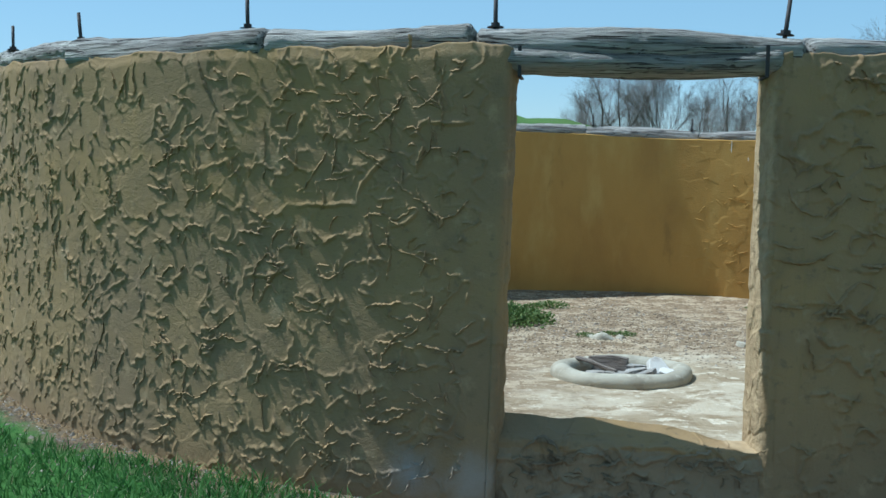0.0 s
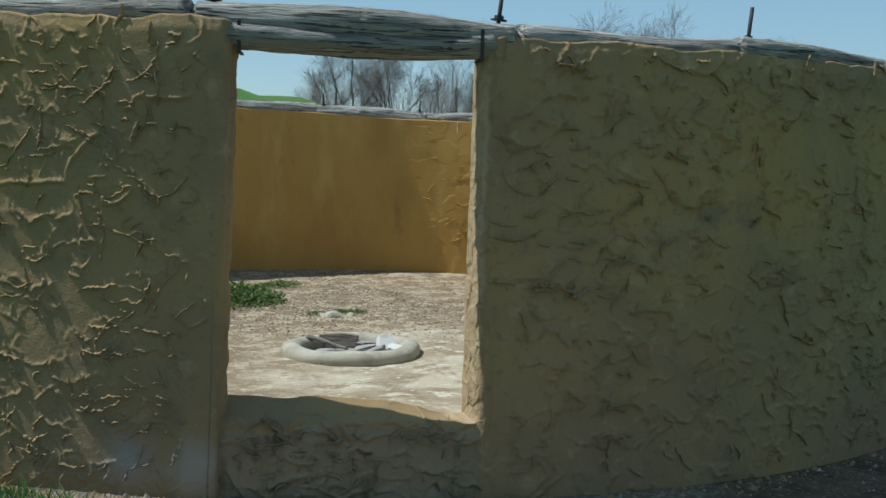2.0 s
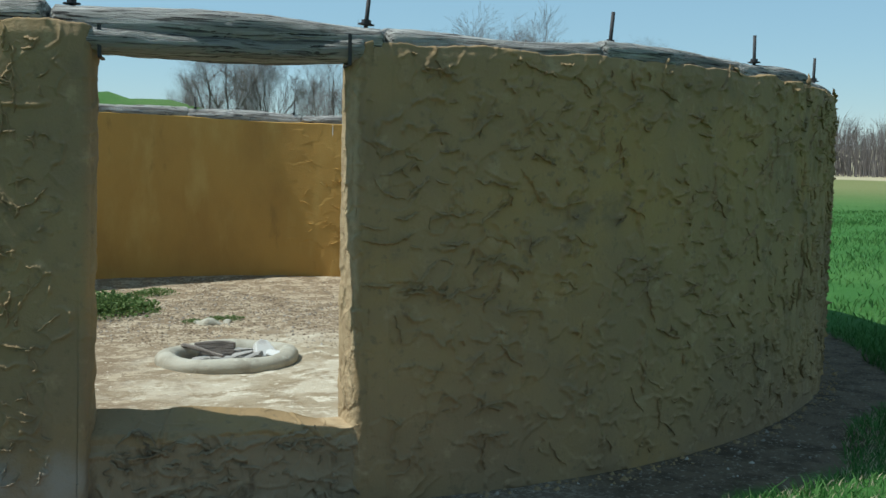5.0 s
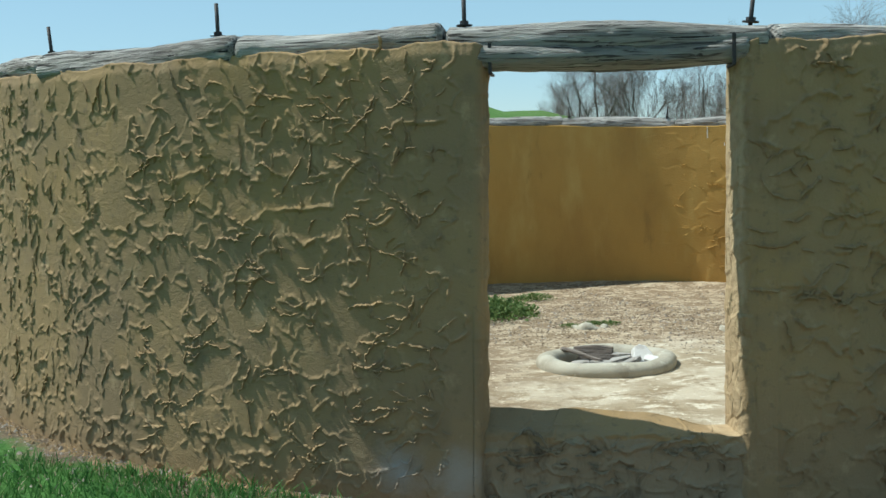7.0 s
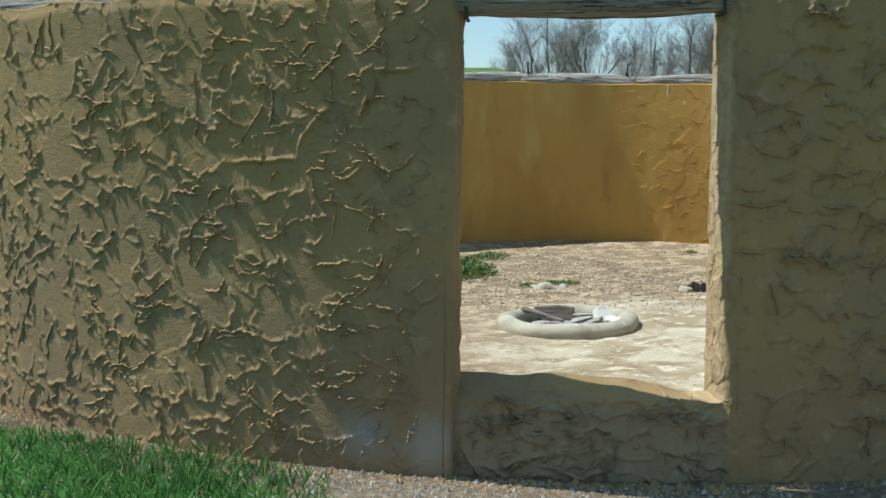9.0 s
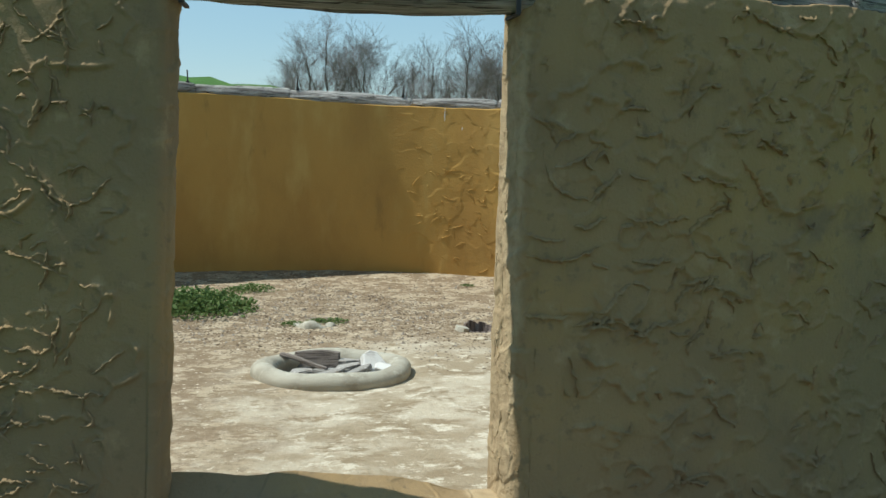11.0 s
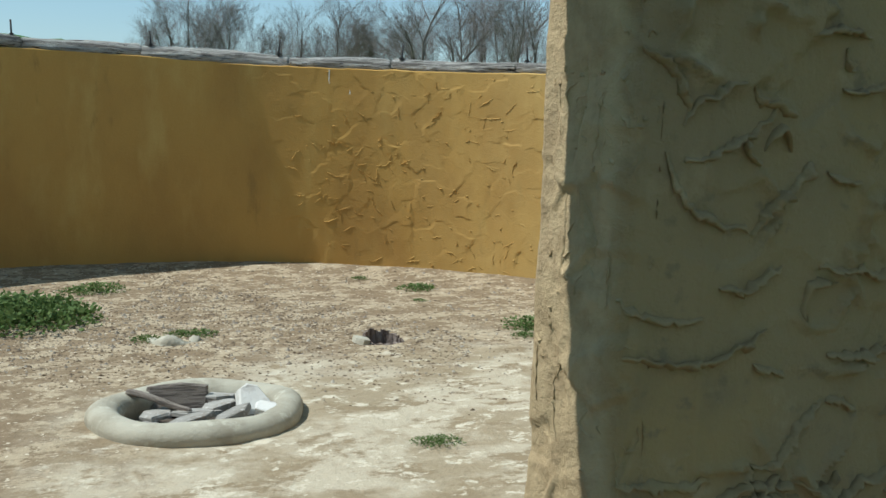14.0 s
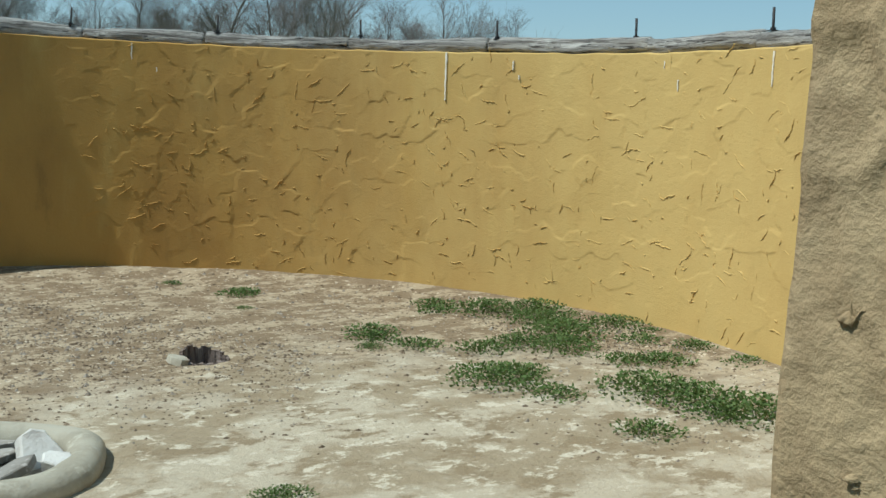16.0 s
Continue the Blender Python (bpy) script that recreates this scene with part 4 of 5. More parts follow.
# ---- white streaks run down the ochre plaster ----
def streak(a, z0, z1, width, seed):
    rng = random.Random(seed)
    n, v = 14, []
    for i in range(n):
        t = i / (n - 1)
        z = z0 + (z1 - z0) * t
        w = 0.75 * width * (1 - 0.6 * t) * (0.75 + 0.5 * rng.random())
        aa = a + rng.uniform(-0.03, 0.03)
        for sgn in (-1, 1):
            x, y = ring_xy(aa + sgn * math.degrees(w / 2 / 4.85), float(r_out(aa)) - THICK - 0.009)
            v.append((x, y, z))
    for i in range(n):
        x, y, z = v[2 * i]
        v.append(tuple(Vector((x, y, z)) + Vector((x - CX, y - CY, 0)).normalized() * 0.03))
        x, y, z = v[2 * i + 1]
        v.append(tuple(Vector((x, y, z)) + Vector((x - CX, y - CY, 0)).normalized() * 0.03))
    f = [(2 * i, 2 * i + 1, 2 * i + 3, 2 * i + 2) for i in range(n - 1)]
    o = 2 * n
    f += [(2 * i, 2 * i + 2, o + 2 * i + 2, o + 2 * i) for i in range(n - 1)] + [(2 * i + 1, o + 2 * i + 1, o + 2 * i + 3, 2 * i + 3) for i in range(n - 1)]
    child("streak", mesh_from("streak", v, f, [M_STREAK], None, False), wall, "white lime streak")


for k, (a, z0, z1, w) in enumerate(((153.4, 2.0, 1.86, 0.018), (150.9, 1.80, 1.42, 0.012), (149.0, 2.0, 1.96, 0.014), (120.2, 1.99, 1.60, 0.022),
                                    (112.9, 1.93, 1.86, 0.014), (112.2, 1.82, 1.78, 0.01), (94.9, 1.80, 1.72, 0.012), (84.5, 1.98, 1.76, 0.018), (96.5, 1.93, 1.88, 0.01))):
    streak(a, z0, z1, w, k)


# ---- fire ring of clay with stones in it ----
def rock_mesh(name, size, seed, mat, cuts=9, rough=0.12):
    rng = random.Random(seed)
    bm = bmesh.new()
    pts = [Vector((rng.uniform(-1, 1), rng.uniform(-1, 1), rng.uniform(-1, 1))) for _ in range(cuts + 10)]
    for p in pts:
        p = Vector([math.copysign(abs(c) ** 0.45, c) for c in p])
        bm.verts.new((p.x * size[0] / 2, p.y * size[1] / 2, p.z * size[2] / 2))
    res = bmesh.ops.convex_hull(bm, input=bm.verts)
    bmesh.ops.delete(bm, geom=[g for g in set(res["geom_interior"] + res["geom_unused"]) if isinstance(g, bmesh.types.BMVert)], context="VERTS")
    bmesh.ops.bevel(bm, geom=list(bm.edges), offset=min(size) * 0.07, segments=1, affect="EDGES", clamp_overlap=True)
    return bm_mesh(name, bm, mat, False)


def slab_mesh(name, w, d, t, seed, mat, outline=None):
    """A broken slab: an uneven outline given depth, with a worn rim."""
    rng = random.Random(seed)
    n = 6
    pts = outline or [(0.5 * math.cos(6.2832 * (k + rng.uniform(-0.3, 0.3)) / n) * rng.uniform(0.8, 1.1), 0.5 * math.sin(6.2832 * (k + rng.uniform(-0.3, 0.3)) / n) * rng.uniform(0.8, 1.1)) for k in range(n)]
    n = len(pts)
    rings = ((1.0, -0.5), (1.02, 0.1), (0.98, 0.42), (0.9, 0.52))
    v = []
    for grow, z in rings:
        for x, y in pts:
            v.append((x * w * grow + rng.uniform(-0.004, 0.004), y * d * grow + rng.uniform(-0.004, 0.004), z * t + rng.uniform(-0.05, 0.05) * t + (0.25 * x * t if z > 0.3 else 0)))
    f = [(r * n + k, r * n + (k + 1) % n, (r + 1) * n + (k + 1) % n, (r + 1) * n + k) for r in range(len(rings) - 1) for k in range(n)]
    f += [tuple(reversed(range(n))), tuple(range((len(rings) - 1) * n, len(rings) * n))]
    return mesh_from(name, v, f, [mat], None, False)


FX, FY = 1.490, 8.635


def build_fire_ring():
    ring = tagged(new("fire_ring"), "low rounded clay fire ring set on the dirt floor", "fire pit")
    ring.location = (FX, FY, 0)
    nu, nv, v = 96, 20, []
    for i in range(nu):
        t = 6.2832 * i / nu
        R = 0.485 + 0.010 * math.sin(2 * t + 1) + 0.008 * math.sin(5 * t)
        for j in range(nv):
            p = 6.2832 * j / nv
            w = 0.088 * (1 + 0.06 * math.sin(3 * t + p) + 0.04 * math.sin(7 * t))
            z = 0.022 + (0.070 if math.sin(p) > 0 else 0.125) * math.sin(p) * (1 + 0.08 * math.sin(4 * t + 2))
            v.append(((R + w * math.cos(p)) * math.cos(t), (R * 0.875 + w * math.cos(p)) * math.sin(t), z))
    f = [(i * nv + j, ((i + 1) % nu) * nv + j, ((i + 1) % nu) * nv + (j + 1) % nv, i * nv + (j + 1) % nv) for i in range(nu) for j in range(nv)]
    child("rim", mesh_from("rim", v, f, [M_CLAY]), ring)
    v = [(0, 0, -0.075)] + [(0.46 * math.cos(6.2832 * i / 40), 0.40 * math.sin(6.2832 * i / 40), -0.07) for i in range(40)]
    child("ash_bed", mesh_from("ash_bed", v, [(0, 1 + i, 1 + (i + 1) % 40) for i in range(40)], [M_SOOT_AND_SHADE]), ring, "dark sooty bed of the fire ring")
    return ring


fire_ring = build_fire_ring()
for x, y, z, sx, sy, sz, rx, ry, rz, seed in ((-0.20, 0.10, 0.000, 0.24, 0.17, 0.03, -3, -4, 15, 1), (-0.07, -0.12, 0.022, 0.29, 0.16, 0.03, -7, -7, 14, 2),
                                              (0.15, -0.17, 0.045, 0.28, 0.18, 0.035, -9, -13, 20, 3), (0.18, 0.27, 0.020, 0.23, 0.16, 0.04, -3, 6, 5, 4),
                                              (0.13, 0.10, 0.020, 0.23, 0.17, 0.03, -6, -5, 12, 5), (0.00, 0.03, 0.010, 0.28, 0.15, 0.03, -6, 4, -6, 6), (-0.28, -0.02, -0.03, 0.2, 0.15, 0.03, 0, 4, 40, 7)):
    ob = tagged(new("stone_slab", slab_mesh("stone_slab", sx, sy, sz, 100 + seed, M_SLAB)), "flat grey broken stone slab lying in the fire ring", "stone", "stones in the fire ring")
    ob.matrix_world = pose(FX + x, FY + y, z, rx, ry, rz)
ob = tagged(new("upright_slab", slab_mesh("upright_slab", 0.36, 0.19, 0.04, 120, M_CHAR, [(-0.5, -0.45), (0.48, -0.5), (0.5, 0.4), (0.1, 0.5), (-0.42, 0.42)])), "dark brown upright slab leaning inside the fire ring", "stone")
ob.matrix_world = pose(FX - 0.08, FY + 0.275, 0.02, 72, 0, -8)
ob = tagged(new("white_stone", slab_mesh("white_stone", 0.20, 0.20, 0.07, 137, M_LIME, [(-0.5, -0.45), (0.1, -0.55), (0.5, -0.4), (0.30, 0.35), (0.05, 0.5), (-0.22, 0.42)])), "white limestone block standing in the fire ring", "stone")
ob.matrix_world = pose(FX + 0.275, FY - 0.045, 0.07, 44, -6, 14)
ob = tagged(new("small_white_stone", slab_mesh("small_white_stone", 0.15, 0.12, 0.05, 133, M_LIME)), "small white limestone piece beside the white block", "stone")
ob.matrix_world = pose(FX + 0.325, FY - 0.185, 0.06, 16, 12, -35)
stick = log_mesh(0.40, 0.02, 140)
stick.materials[0] = M_CHAR
ob = tagged(new("charred_stick", stick), "thick half-burnt stick leaning across the fire ring", "stick")
ob.matrix_world = pose(FX - 0.19, FY + 0.14, 0.062, 0, 8, -42)


# ---- post hole with a rotted stump, and broken clay collars ----
def build_stump():
    """A post rotted off at ground level: a hollow of splintered wood in the dirt with a pale clay lip."""
    hole = tagged(new("post_stump"), "rotted hollow post stump sunk flush in a hole in the dirt", "stump")
    hole.location = (3.06, 10.09, 0)
    rng = random.Random(9)
    n = 30
    for k in range(n):
        t = 6.2832 * k / n
        back = 0.5 + 0.5 * math.sin(t - 0.35)
        w, deep, top = 0.0165, 0.17, 0.004 + 0.05 * back ** 2 + rng.uniform(-0.010, 0.008)
        v = []
        for r, z in ((0.128 + rng.uniform(-0.006, 0.004), -deep), (0.132 + rng.uniform(-0.006, 0.004), top), (0.150, top - 0.006), (0.152, -deep)):
            for sgn in (-1, 1):
                x, y = r * math.cos(t) - sgn * w * math.sin(t), r * math.sin(t) + sgn * w * math.cos(t)
                v.append((x, y, z + (rng.uniform(-0.006, 0.006) if z > -0.1 else 0)))
        f = [(0, 1, 3, 2), (2, 3, 5, 4), (4, 5, 7, 6), (0, 2, 4, 6), (1, 7, 5, 3)]
        child("splinter", mesh_from("splinter", v, f, [M_ROT], None, False), hole)
    # disc across the hollow, the hole's shade put into its dark colour
    v = [(0, 0, -0.15)] + [(0.135 * math.cos(6.2832 * i / 24), 0.135 * math.sin(6.2832 * i / 24), -0.145) for i in range(24)]
    child("core", mesh_from("core", v, [(0, 1 + i, 1 + (i + 1) % 24) for i in range(24)], [M_SOOT_AND_SHADE]), hole, "dark disc for the shade in the hollow")
    child("clay_chunk", slab_mesh("clay_chunk", 0.11, 0.20, 0.05, 151, M_CLAY), hole, "pale clay chunk", pose(-0.175, -0.04, 0.012, 0, 18, 12))
    return hole


post_stump = build_stump()


def collar(x, y, r, arc0, arc1, height, seed, label):
    rng = random.Random(seed)
    nu, nv, v = 26, 9, []
    for i in range(nu):
        u = i / (nu - 1)
        t = radians(arc0 + (arc1 - arc0) * u)
        hgt = height * (0.55 + 0.45 * math.sin(u * 9 + seed) * math.sin(u * 3.1)) * (1 if 0 < i < nu - 1 else 0.15)
        for j in range(nv):
            p = math.pi * j / (nv - 1)
            k = 0.045 * (1 + 0.25 * rng.uniform(-1, 1))
            v.append(((r + k * math.cos(p)) * math.cos(t), (r + k * math.cos(p)) * math.sin(t), -0.01 + hgt * math.sin(p) * (1 + 0.12 * rng.uniform(-1, 1))))
    ob = tagged(new("clay_collar", mesh_from("clay_collar", v, grid_faces(nu, nv), [M_CLAY])), label, "clay collar", "broken clay collars")
    ob.location = (x, y, 0)


collar(1.64, 10.50, 0.15, 170, 350, 0.085, 4, "broken pale clay collar of an old post hole, with weeds")
collar(0.15, 10.36, 0.15, 175, 345, 0.07, 6, "broken pale clay collar half buried in the dirt")


# ---- weeds ----
def weed_mesh(seed, leaves, spread, tall):
    rng = random.Random(seed)
    v, f = [], []
    for _ in range(leaves):
        t, rr = rng.uniform(0, 6.28), spread * rng.random() ** 0.75 * rng.choice((1, 1, 0.8, 1.15))
        z = tall * rng.random() * (1 - 0.6 * rr / spread)
        c = Vector((rr * math.cos(t), rr * math.sin(t), z))
        l, w = rng.uniform(0.012, 0.034), rng.uniform(0.005, 0.010)
        d = Vector((math.cos(t + rng.gauss(0, 1)), math.sin(t + rng.gauss(0, 1)), rng.uniform(-0.1, 0.9))).normalized()
        s = d.orthogonal().normalized()
        s.rotate(Matrix.Rotation(rng.uniform(0, 6.28), 3, d))
        i = len(v)
        v += [c, c + d * l * 0.5 + s * w, c + d * l, c + d * l * 0.5 - s * w]
        f.append((i, i + 1, i + 2, i + 3))
    return mesh_from("weed", v, f, [M_WEED], None, False)


WEEDS = []
for k, (n, spread, tall) in enumerate(((420, 0.19, 0.06), (300, 0.16, 0.05), (900, 0.27, 0.11))):
    w = tagged(new("weed"), "low green leafy weed growing in the dirt", "weed", "weeds in the court")
    tagged(child("leaves", weed_mesh(200 + k, n, spread, tall), w), kind="stuff")
    WEEDS.append(w)
weed_rng = random.Random(77)


def plant(k, x, y, size=1.0, used=[]):
    m = pose(x, y, 0.006, 0, 0, weed_rng.uniform(0, 360))
    if k not in used:
        used.append(k)
        WEEDS[k].matrix_world = m
        ob = WEEDS[k]
    else:
        ob = copy_thing(WEEDS[k], m)
    ob.scale = (size, size, size)


for k, x, y, s in ((2, 0.62, 11.40, 2.1), (2, 0.66, 11.34, 1.8), (2, 0.30, 11.55, 1.8), (2, 0.85, 11.45, 1.4), (2, 0.05, 11.75, 1.4), (0, 0.45, 11.25, 1.0), (0, -0.2, 11.6, 1.1), (2, -0.4, 11.9, 1.2),
                   (0, 1.30, 12.55, 1.2), (1, 1.12, 12.50, 1.0), (1, 4.02, 11.93, 1.0), (1, 4.10, 12.0, 0.8), (0, 4.33, 10.28, 1.0), (0, 4.25, 10.12, 0.9), (1, 4.42, 9.82, 1.0),
                   (2, 5.50, 10.55, 1.0), (2, 5.85, 10.40, 1.0), (0, 5.25, 10.95, 0.9), (2, 5.65, 10.1, 0.9), (1, 5.15, 10.75, 1.0), (2, 5.48, 9.65, 1.1), (0, 4.75, 9.55, 1.0),
                   (0, 5.05, 9.60, 1.0), (2, 5.25, 9.35, 0.9), (2, 4.36, 8.88, 1.0), (0, 4.60, 8.95, 1.0), (0, 4.50, 8.50, 0.9), (2, 5.02, 8.30, 1.1), (2, 5.15, 8.05, 1.0),
                   (0, 5.62, 8.80, 1.0), (1, 5.4, 8.9, 1.0), (2, 5.25, 7.68, 1.1), (0, 5.05, 7.8, 1.0), (0, 4.5, 7.75, 0.9), (2, 6.05, 9.70, 0.9), (0, 6.1, 9.0, 0.9), (0, 6.08, 8.5, 0.9),
                   (1, 5.9, 9.3, 1.0), (1, 2.58, 7.80, 0.6), (1, 2.50, 7.82, 0.5), (1, 1.83, 10.58, 0.8), (1, 1.45, 10.52, 0.7), (0, 1.70, 10.62, 0.6), (1, 5.75, 9.9, 1.1),
                   (0, 4.1, 9.9, 0.5), (1, 3.85, 11.4, 0.4), (1, 3.7, 12.6, 0.5)):
    plant(k, x, y, s)
for a in range(80, 116, 2):
    x, y = ring_xy(a + weed_rng.uniform(-0.8, 0.8), 4.72 + weed_rng.uniform(-0.06, 0.04))
    plant(a // 2 % 2, float(x), float(y), weed_rng.uniform(0.5, 0.85))


# ---- scatter: litter and pebbles in the court, gravel at the foot of the wall, grass ----
def scatter(name, spots, mat, lo, hi, flat, seed, label, category):
    rng = random.Random(seed)
    v, f = [], []
    for x, y, z in spots:
        r = rng.uniform(lo, hi) * (1 if rng.random() < 0.85 else 1.7)
        t0, sq = rng.uniform(0, 6.28), rng.uniform(0.55, 1.0)
        i = len(v)
        for k in range(5):
            t = t0 + 1.2566 * k + rng.uniform(-0.25, 0.25)
            v.append((x + r * math.cos(t), y + r * sq * math.sin(t), z - 0.002))
        v.append((x + r * rng.uniform(-0.3, 0.3), y + r * rng.uniform(-0.3, 0.3), z + r * flat * rng.uniform(0.7, 1.3)))
        f += [(i + k, i + (k + 1) % 5, i + 5) for k in range(5)]
    return tagged(new(name, mesh_from(name, v, f, [mat], None, False)), label, category, kind="stuff")


sc = random.Random(31)


def court(count, seed):
    """Spots on the court's floor, thick towards the wall and in patches."""
    rng = np.random.RandomState(seed)
    n = count * 12
    a, r = rng.uniform(60, 240, n), 4.65 * np.sqrt(rng.uniform(0, 1, n))
    x, y = ring_xy(a, r)
    odds = smooth(np.hypot(x - 1.7, y - 7.3), 1.2, 3.6) * (0.22 + 0.78 * (waves(x, y, 41, 1.7) > 0.1))
    keep = (rng.uniform(0, 1, n) < odds) & (np.hypot(x - FX, y - FY) > 0.66) & (np.hypot(x - 3.06, y - 10.09) > 0.19)
    x, y, r = x[keep][:count], y[keep][:count], r[keep][:count]
    return np.stack([x, y, floor_z(x, y) + 0.04 * smooth(r, 4.2, 4.8)], -1).tolist()


scatter("leaf_litter", court(13000, 81), M_LITTER, 0.005, 0.015, 0.45, 5, "dark crumbs and leaf litter strewn on the dirt floor", "litter")
scatter("floor_pebbles", court(3000, 82), M_PEBBLE, 0.005, 0.014, 0.8, 6, "small pale pebbles strewn on the dirt floor", "pebbles")
gravel = []
while len(gravel) < 2600:
    a, r = sc.uniform(-62, 30), 4.90 + abs(sc.gauss(0, 0.22 if sc.random() < 0.6 else 0.7))
    x, y = ring_xy(a, r)
    if sc.random() < (1.0 if -24 < a < 1 else 0.3 if a < 0 else 0.06):
        gravel.append((float(x), float(y), float(ground_z(x, y))))
scatter("gravel", gravel, M_PEBBLE, 0.004, 0.012, 0.8, 8, "pale gravel and crumbs of plaster along the foot of the wall", "gravel")


crumbs = []
while len(crumbs) < 1500:
    a, r = sc.uniform(-66, 62 if len(crumbs) < 500 else 2), abs(sc.gauss(0, 0.06))
    x, y = ring_xy(a, float(r_out(a)) + 0.015 + (0.05 if a < -16 else 0) + r)
    crumbs.append((float(x), float(y), float(ground_z(x, y))))
scatter("plaster_crumbs", crumbs, M_PLASTER, 0.005, 0.017, 0.7, 9, "fallen crumbs of tan plaster heaped along the wall foot", "rubble")


def blades(name, count, box, tall, wide, mat, seed, label, category):
    """Grass blades over the box x0, x1, y0, y1, thinned in tufts and kept off the bare strip along the wall."""
    rng = np.random.RandomState(seed)
    n = count * 4
    x, y = rng.uniform(box[0], box[1], n), rng.uniform(box[2], box[3], n)
    tuft = waves(x, y, 51, 3.5)
    keep = (np.hypot(x - CX, y - CY) > 5.10 + 0.28 * smooth(x, -1.2, 2.6) + 0.20 * waves(x, y, 52, 2.0)) & (rng.uniform(0, 1, n) < 0.55 + 0.45 * tuft)
    rim = np.minimum(np.minimum(x - box[0], box[1] - x), np.minimum(y - box[2], box[3] - y))
    keep &= rng.uniform(0, 1, n) < smooth(rim, 0.0, 0.3 * min(box[1] - box[0], box[3] - box[2]))
    keep &= ~((x > -0.35 + 0.3 * waves(x, y, 53, 2.5)) & (x < 2.35 + 0.3 * waves(x, y, 54, 2.5)) & (y < 5))
    x, y, tuft = x[keep][:count], y[keep][:count], tuft[keep][:count]
    n = len(x)
    z = ground_z(x, y) - 0.004
    hgt = tall * rng.uniform(0.5, 1.15, n) * (0.85 + 0.35 * tuft)
    w, t = wide * rng.uniform(0.7, 1.3, n), rng.uniform(0, 6.28, n)
    lx, ly = hgt * rng.normal(0, 0.6, n), hgt * rng.normal(0, 0.6, n)
    cx, cy = w * np.cos(t), w * np.sin(t)
    v = np.stack([np.stack([x - cx, y - cy, z], -1), np.stack([x + cx, y + cy, z], -1),
                  np.stack([x + cx * 0.8 + lx * 0.4, y + cy * 0.8 + ly * 0.4, z + hgt * 0.6], -1),
                  np.stack([x - cx * 0.8 + lx * 0.4, y - cy * 0.8 + ly * 0.4, z + hgt * 0.6], -1), np.stack([x + lx, y + ly, z + hgt], -1)], 1).reshape(-1, 3)
    i = np.arange(n)[:, None] * 5
    f = np.concatenate([i + np.array([[0, 1, 2]]), i + np.array([[0, 2, 3]]), i + np.array([[3, 2, 4]])])
    return tagged(new(name, mesh_from(name, v, f, [mat], None, False)), label, category, kind="stuff")


blades("grass", 34000, (-5.4, 0.9, 1.6, 8.5), 0.085, 0.0035, M_GRASS, 61, "thick green spring grass beside the wall", "grass")
blades("grass", 32000, (-18, -1.0, 3.5, 30), 0.10, 0.007, M_GRASS, 62, "green meadow grass beyond the wall", "grass")
blades("grass", 30000, (1.2, 9.0, 1.4, 8.5), 0.085, 0.0035, M_GRASS, 63, "green grass partly in the shade of the wall", "grass")
blades("grass", 28000, (3, 26, 3, 28), 0.10, 0.008, M_GRASS, 64, "green meadow grass beyond the wall", "grass")


blades("dry_grass", 6500, (1.6, 6.0, 3.0, 6.5), 0.05, 0.003, M_DRY, 65, "dead straw-coloured grass among the green", "grass")
blades("dry_grass", 2500, (-4.5, 0.2, 3.0, 7.5), 0.05, 0.003, M_DRY, 66, "dead straw-coloured grass among the green", "grass")


# ---- bare trees ----
def tree_parts(seed, tall):
    """A bare tree: short bole, spreading limbs that fork again and again into a haze of fine twigs."""
    rng = random.Random(seed)
    trunk, twig = Tubes(6), Tubes(3)

    def wander(d, amount, up):
        return (d + Vector((rng.gauss(0, amount), rng.gauss(0, amount), up + rng.gauss(0, 0.4 * amount)))).normalized()

    def limb(p, d, length, r, level):
        steps = (5, 4, 3, 1, 1)[level]
        for k in range(steps):
            q = p + d * (length / steps)
            r2 = max(r * (0.84, 0.80, 0.75, 0.7, 0.6)[level], 0.004)
            (trunk if level < 2 else twig).add(p, q, r, r2)
            if level < 4 and (level or k):
                for _ in range((2, 2, 1, 2)[level]):
                    part = length * (1 - 0.4 * k / steps) * rng.uniform(*((0.34, 0.58), (0.36, 0.62), (0.6, 1.0), (0.9, 1.5))[level])
                    limb(q, wander(d, (0.42, 0.46, 0.5, 0.55)[level], 0.05), part, max(r2 * rng.uniform(0.4, 0.6), 0.0055), level + 1)
            d = wander(d, 0.12, 0.05)
            p, r = q, r2

    stems = rng.choice((1, 1, 1, 2))
    for _ in range(stems):
        d = wander(Vector((0, 0, 1)), 0.10 if stems > 1 else 0.03, 0)
        p, r = Vector((rng.uniform(-0.25, 0.25), rng.uniform(-0.25, 0.25), -0.2)), rng.uniform(0.14, 0.19)
        for _ in range(3):
            q = p + d * (tall * rng.uniform(0.05, 0.09))
            trunk.add(p, q, r, r * 0.92)
            p, r, d = q, r * 0.92, wander(d, 0.05, 0)
        turn0, limbs = rng.uniform(0, 6.28), 3 if stems == 1 else 2
        limb(p, wander(d, 0.06, 0.1), tall * rng.uniform(0.50, 0.62), r * 0.75, 0)
        for k in range(limbs):
            t = turn0 + 6.2832 * k / limbs + rng.uniform(-0.4, 0.4)
            out = rng.uniform(0.45, 0.95)
            limb(p, Vector((out * math.cos(t), out * math.sin(t), 1)).normalized(), tall * rng.uniform(0.36, 0.54), r * rng.uniform(0.42, 0.6), 0)
    top = max(p.z for p in twig.v)
    for t in (trunk, twig):
        t.v = [p * (tall / top) for p in t.v]
    return trunk.mesh("trunk", M_BARK), twig.mesh("crown", M_TWIG)


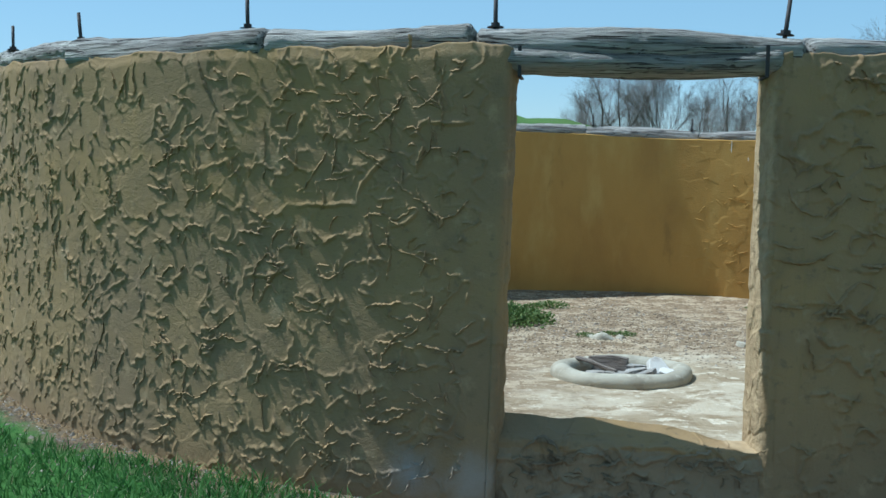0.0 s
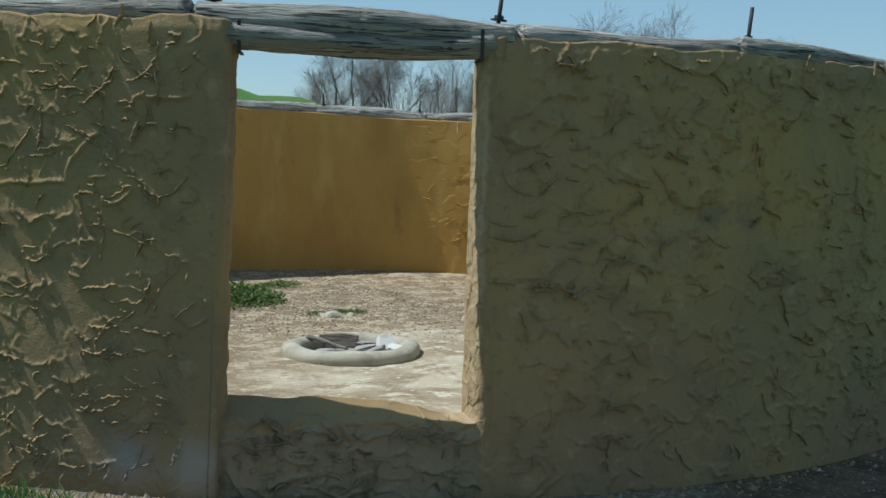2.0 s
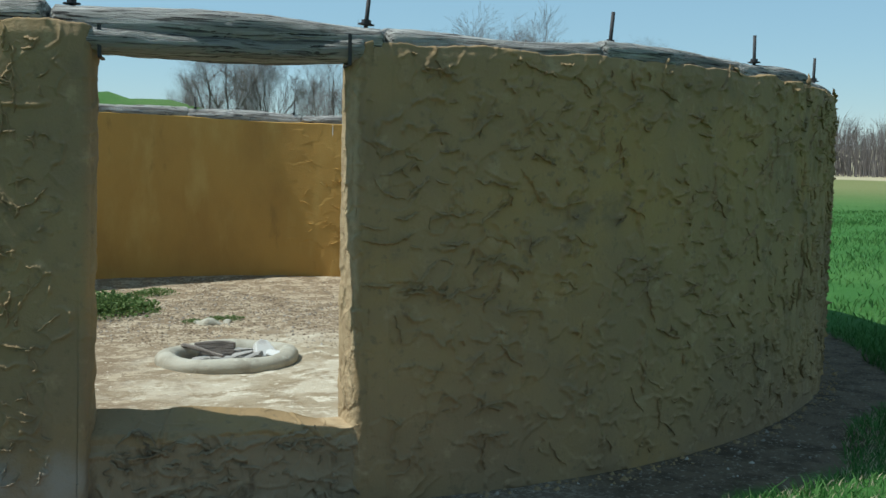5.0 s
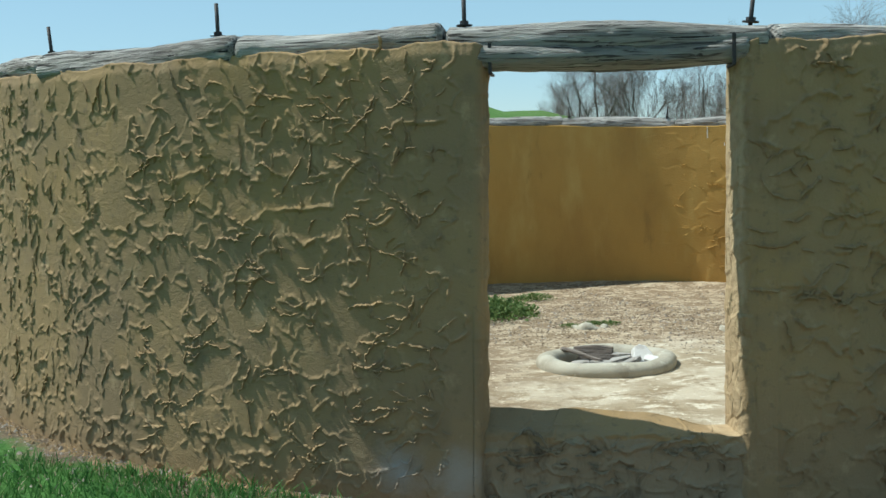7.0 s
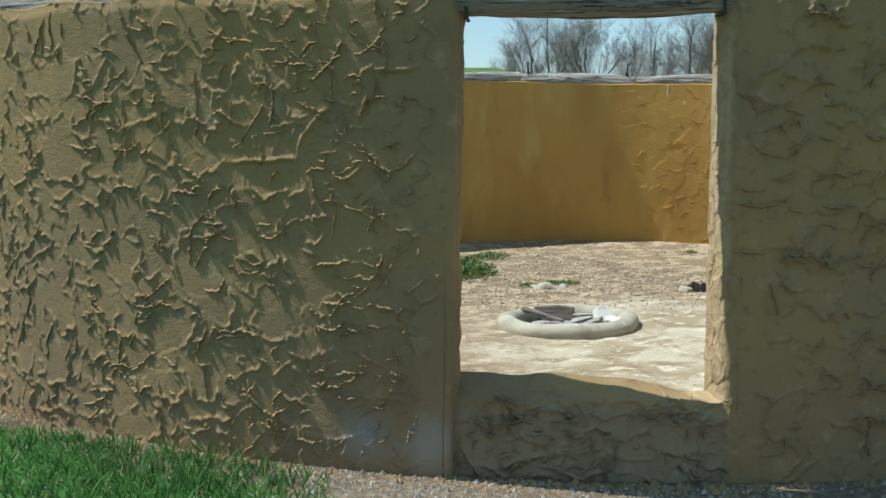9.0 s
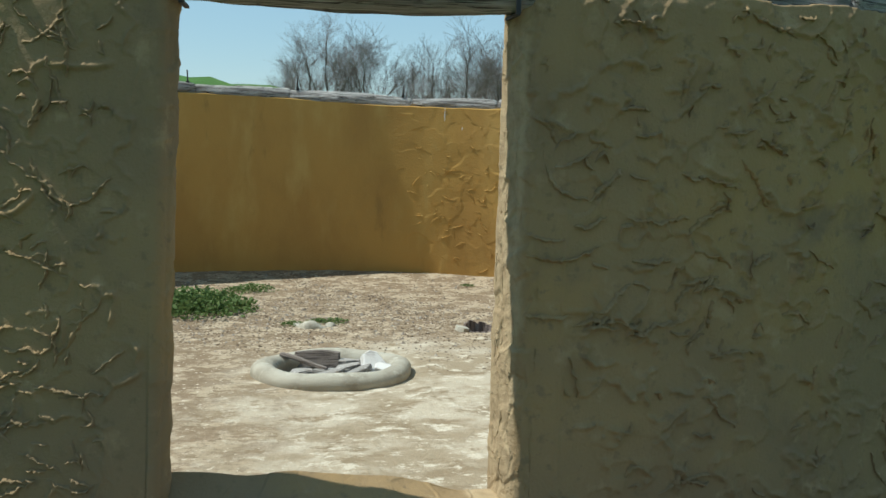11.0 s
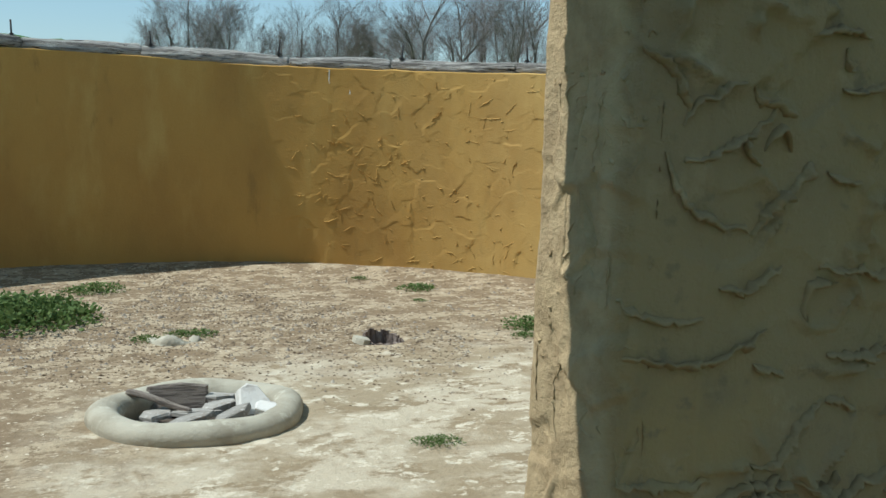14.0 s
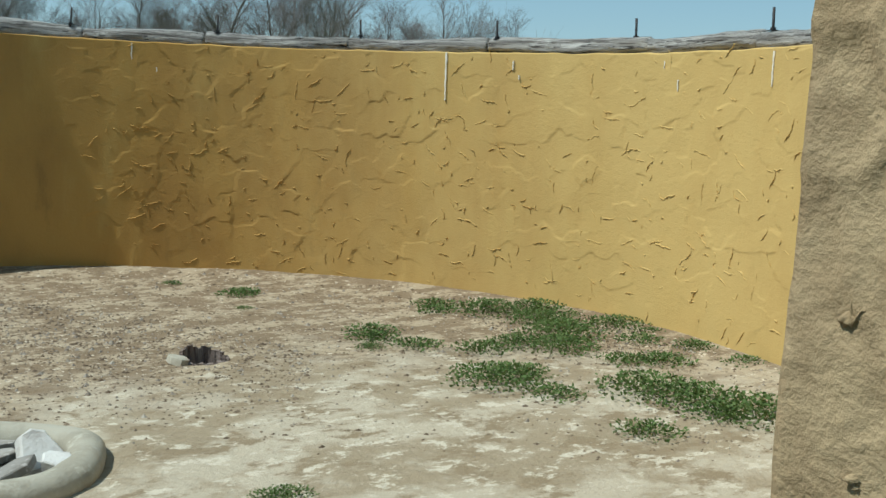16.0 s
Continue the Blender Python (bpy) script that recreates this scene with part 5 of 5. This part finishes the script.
TREES = []
for k in range(6):
    t = tagged(new("tree"), "tall bare leafless tree in the tree line", "tree", "bare trees")
    a, b = tree_parts(300 + k, 10.0)
    child("trunk", a, t)
    tagged(child("crown", b, t, "crown of fine bare branches"), kind="stuff")
    TREES.append(t)


def set_tree(k, az, dist, top_el, used=[]):
    x, y = dist * math.sin(radians(az)), dist * math.cos(radians(az))
    z = float(ground_z(x, y))
    tall = 1.75 + dist * math.tan(radians(top_el)) - z
    m = pose(x, y, z, 0, 0, tree_rng.uniform(0, 360))
    if k not in used:
        used.append(k)
        TREES[k].matrix_world = m
        ob = TREES[k]
    else:
        ob = copy_thing(TREES[k], m)
    s = tall / 10.0
    ob.scale = (s, s, s)


tree_rng = random.Random(5)
for k, (az, dist, el) in enumerate(((9.4, 72, 6.0), (11.6, 70, 6.1), (16.6, 73, 6.3), (21.0, 70, 7.5), (25.0, 68, 8.0), (28.5, 74, 5.6), (31.2, 75, 5.8), (32.8, 78, 5.1),
                                    (7.6, 76, 4.2), (8.4, 70, 4.9), (13.6, 78, 4.9), (14.8, 74, 5.3), (18.6, 76, 5.2), (19.6, 80, 5.4), (22.8, 78, 7.1), (26.6, 78, 6.6), (29.8, 80, 5.0),
                                    (34.2, 80, 4.9), (35.4, 84, 4.6), (10.4, 80, 5.2), (17.6, 82, 5.4), (24.0, 82, 7.2),
                                    (36.6, 105, 2.2), (38.6, 112, 1.9), (40.4, 110, 2.0), (43.2, 112, 2.1), (45.2, 96, 3.4), (46.5, 108, 2.6), (49.0, 110, 2.4), (41.5, 116, 1.9))):
    set_tree(k % 6, az, dist, el)


def thicket(az0, az1, d0, d1, count, el, seed, label, stem=(0.012, 0.036), fill=3):
    rng = random.Random(seed)
    tubes = Tubes(3)
    for _ in range(count):
        az, d = rng.uniform(az0, az1), rng.uniform(d0, d1)
        x, y = d * math.sin(radians(az)), d * math.cos(radians(az))
        z = float(ground_z(x, y))
        tall = (1.75 + d * math.tan(radians(el * (0.85 + 0.15 * math.sin(az * 1.9) + 0.1 * math.sin(az * 5.3)))) - z) * rng.uniform(0.45, 1.0)
        p = Vector((x, y, z - 0.1))
        d1v = Vector((rng.gauss(0, 0.07), rng.gauss(0, 0.07), 1)).normalized()
        r = rng.uniform(*stem)
        for s in range(3):
            q = p + d1v * tall / 3
            tubes.add(p, q, r, r * 0.7)
            if s:
                for _ in range(fill):
                    side = (d1v + Vector((rng.gauss(0, 0.6), rng.gauss(0, 0.6), 0.1))).normalized()
                    c = p + d1v * tall / 3 * rng.random()
                    tubes.add(c, c + side * tall * rng.uniform(0.10, 0.22), r * 0.45, 0.006)
            d1v = (d1v + Vector((rng.gauss(0, 0.08), rng.gauss(0, 0.08), 0))).normalized()
            p, r = q, r * 0.7
    tagged(new("thicket", tubes.mesh("thicket", M_TWIG)), label, "thicket", kind="stuff")


thicket(6.8, 37, 78, 96, 2100, 3.5, 71, "dense leafless thicket under the tree line", (0.010, 0.026))
thicket(35, 62, 104, 122, 2600, 1.7, 72, "far leafless wood at the edge of the field", (0.03, 0.07), 5)
thicket(4.6, 8.2, 60, 66, 160, 2.35, 73, "pale dry brush on the mound beside the trees")
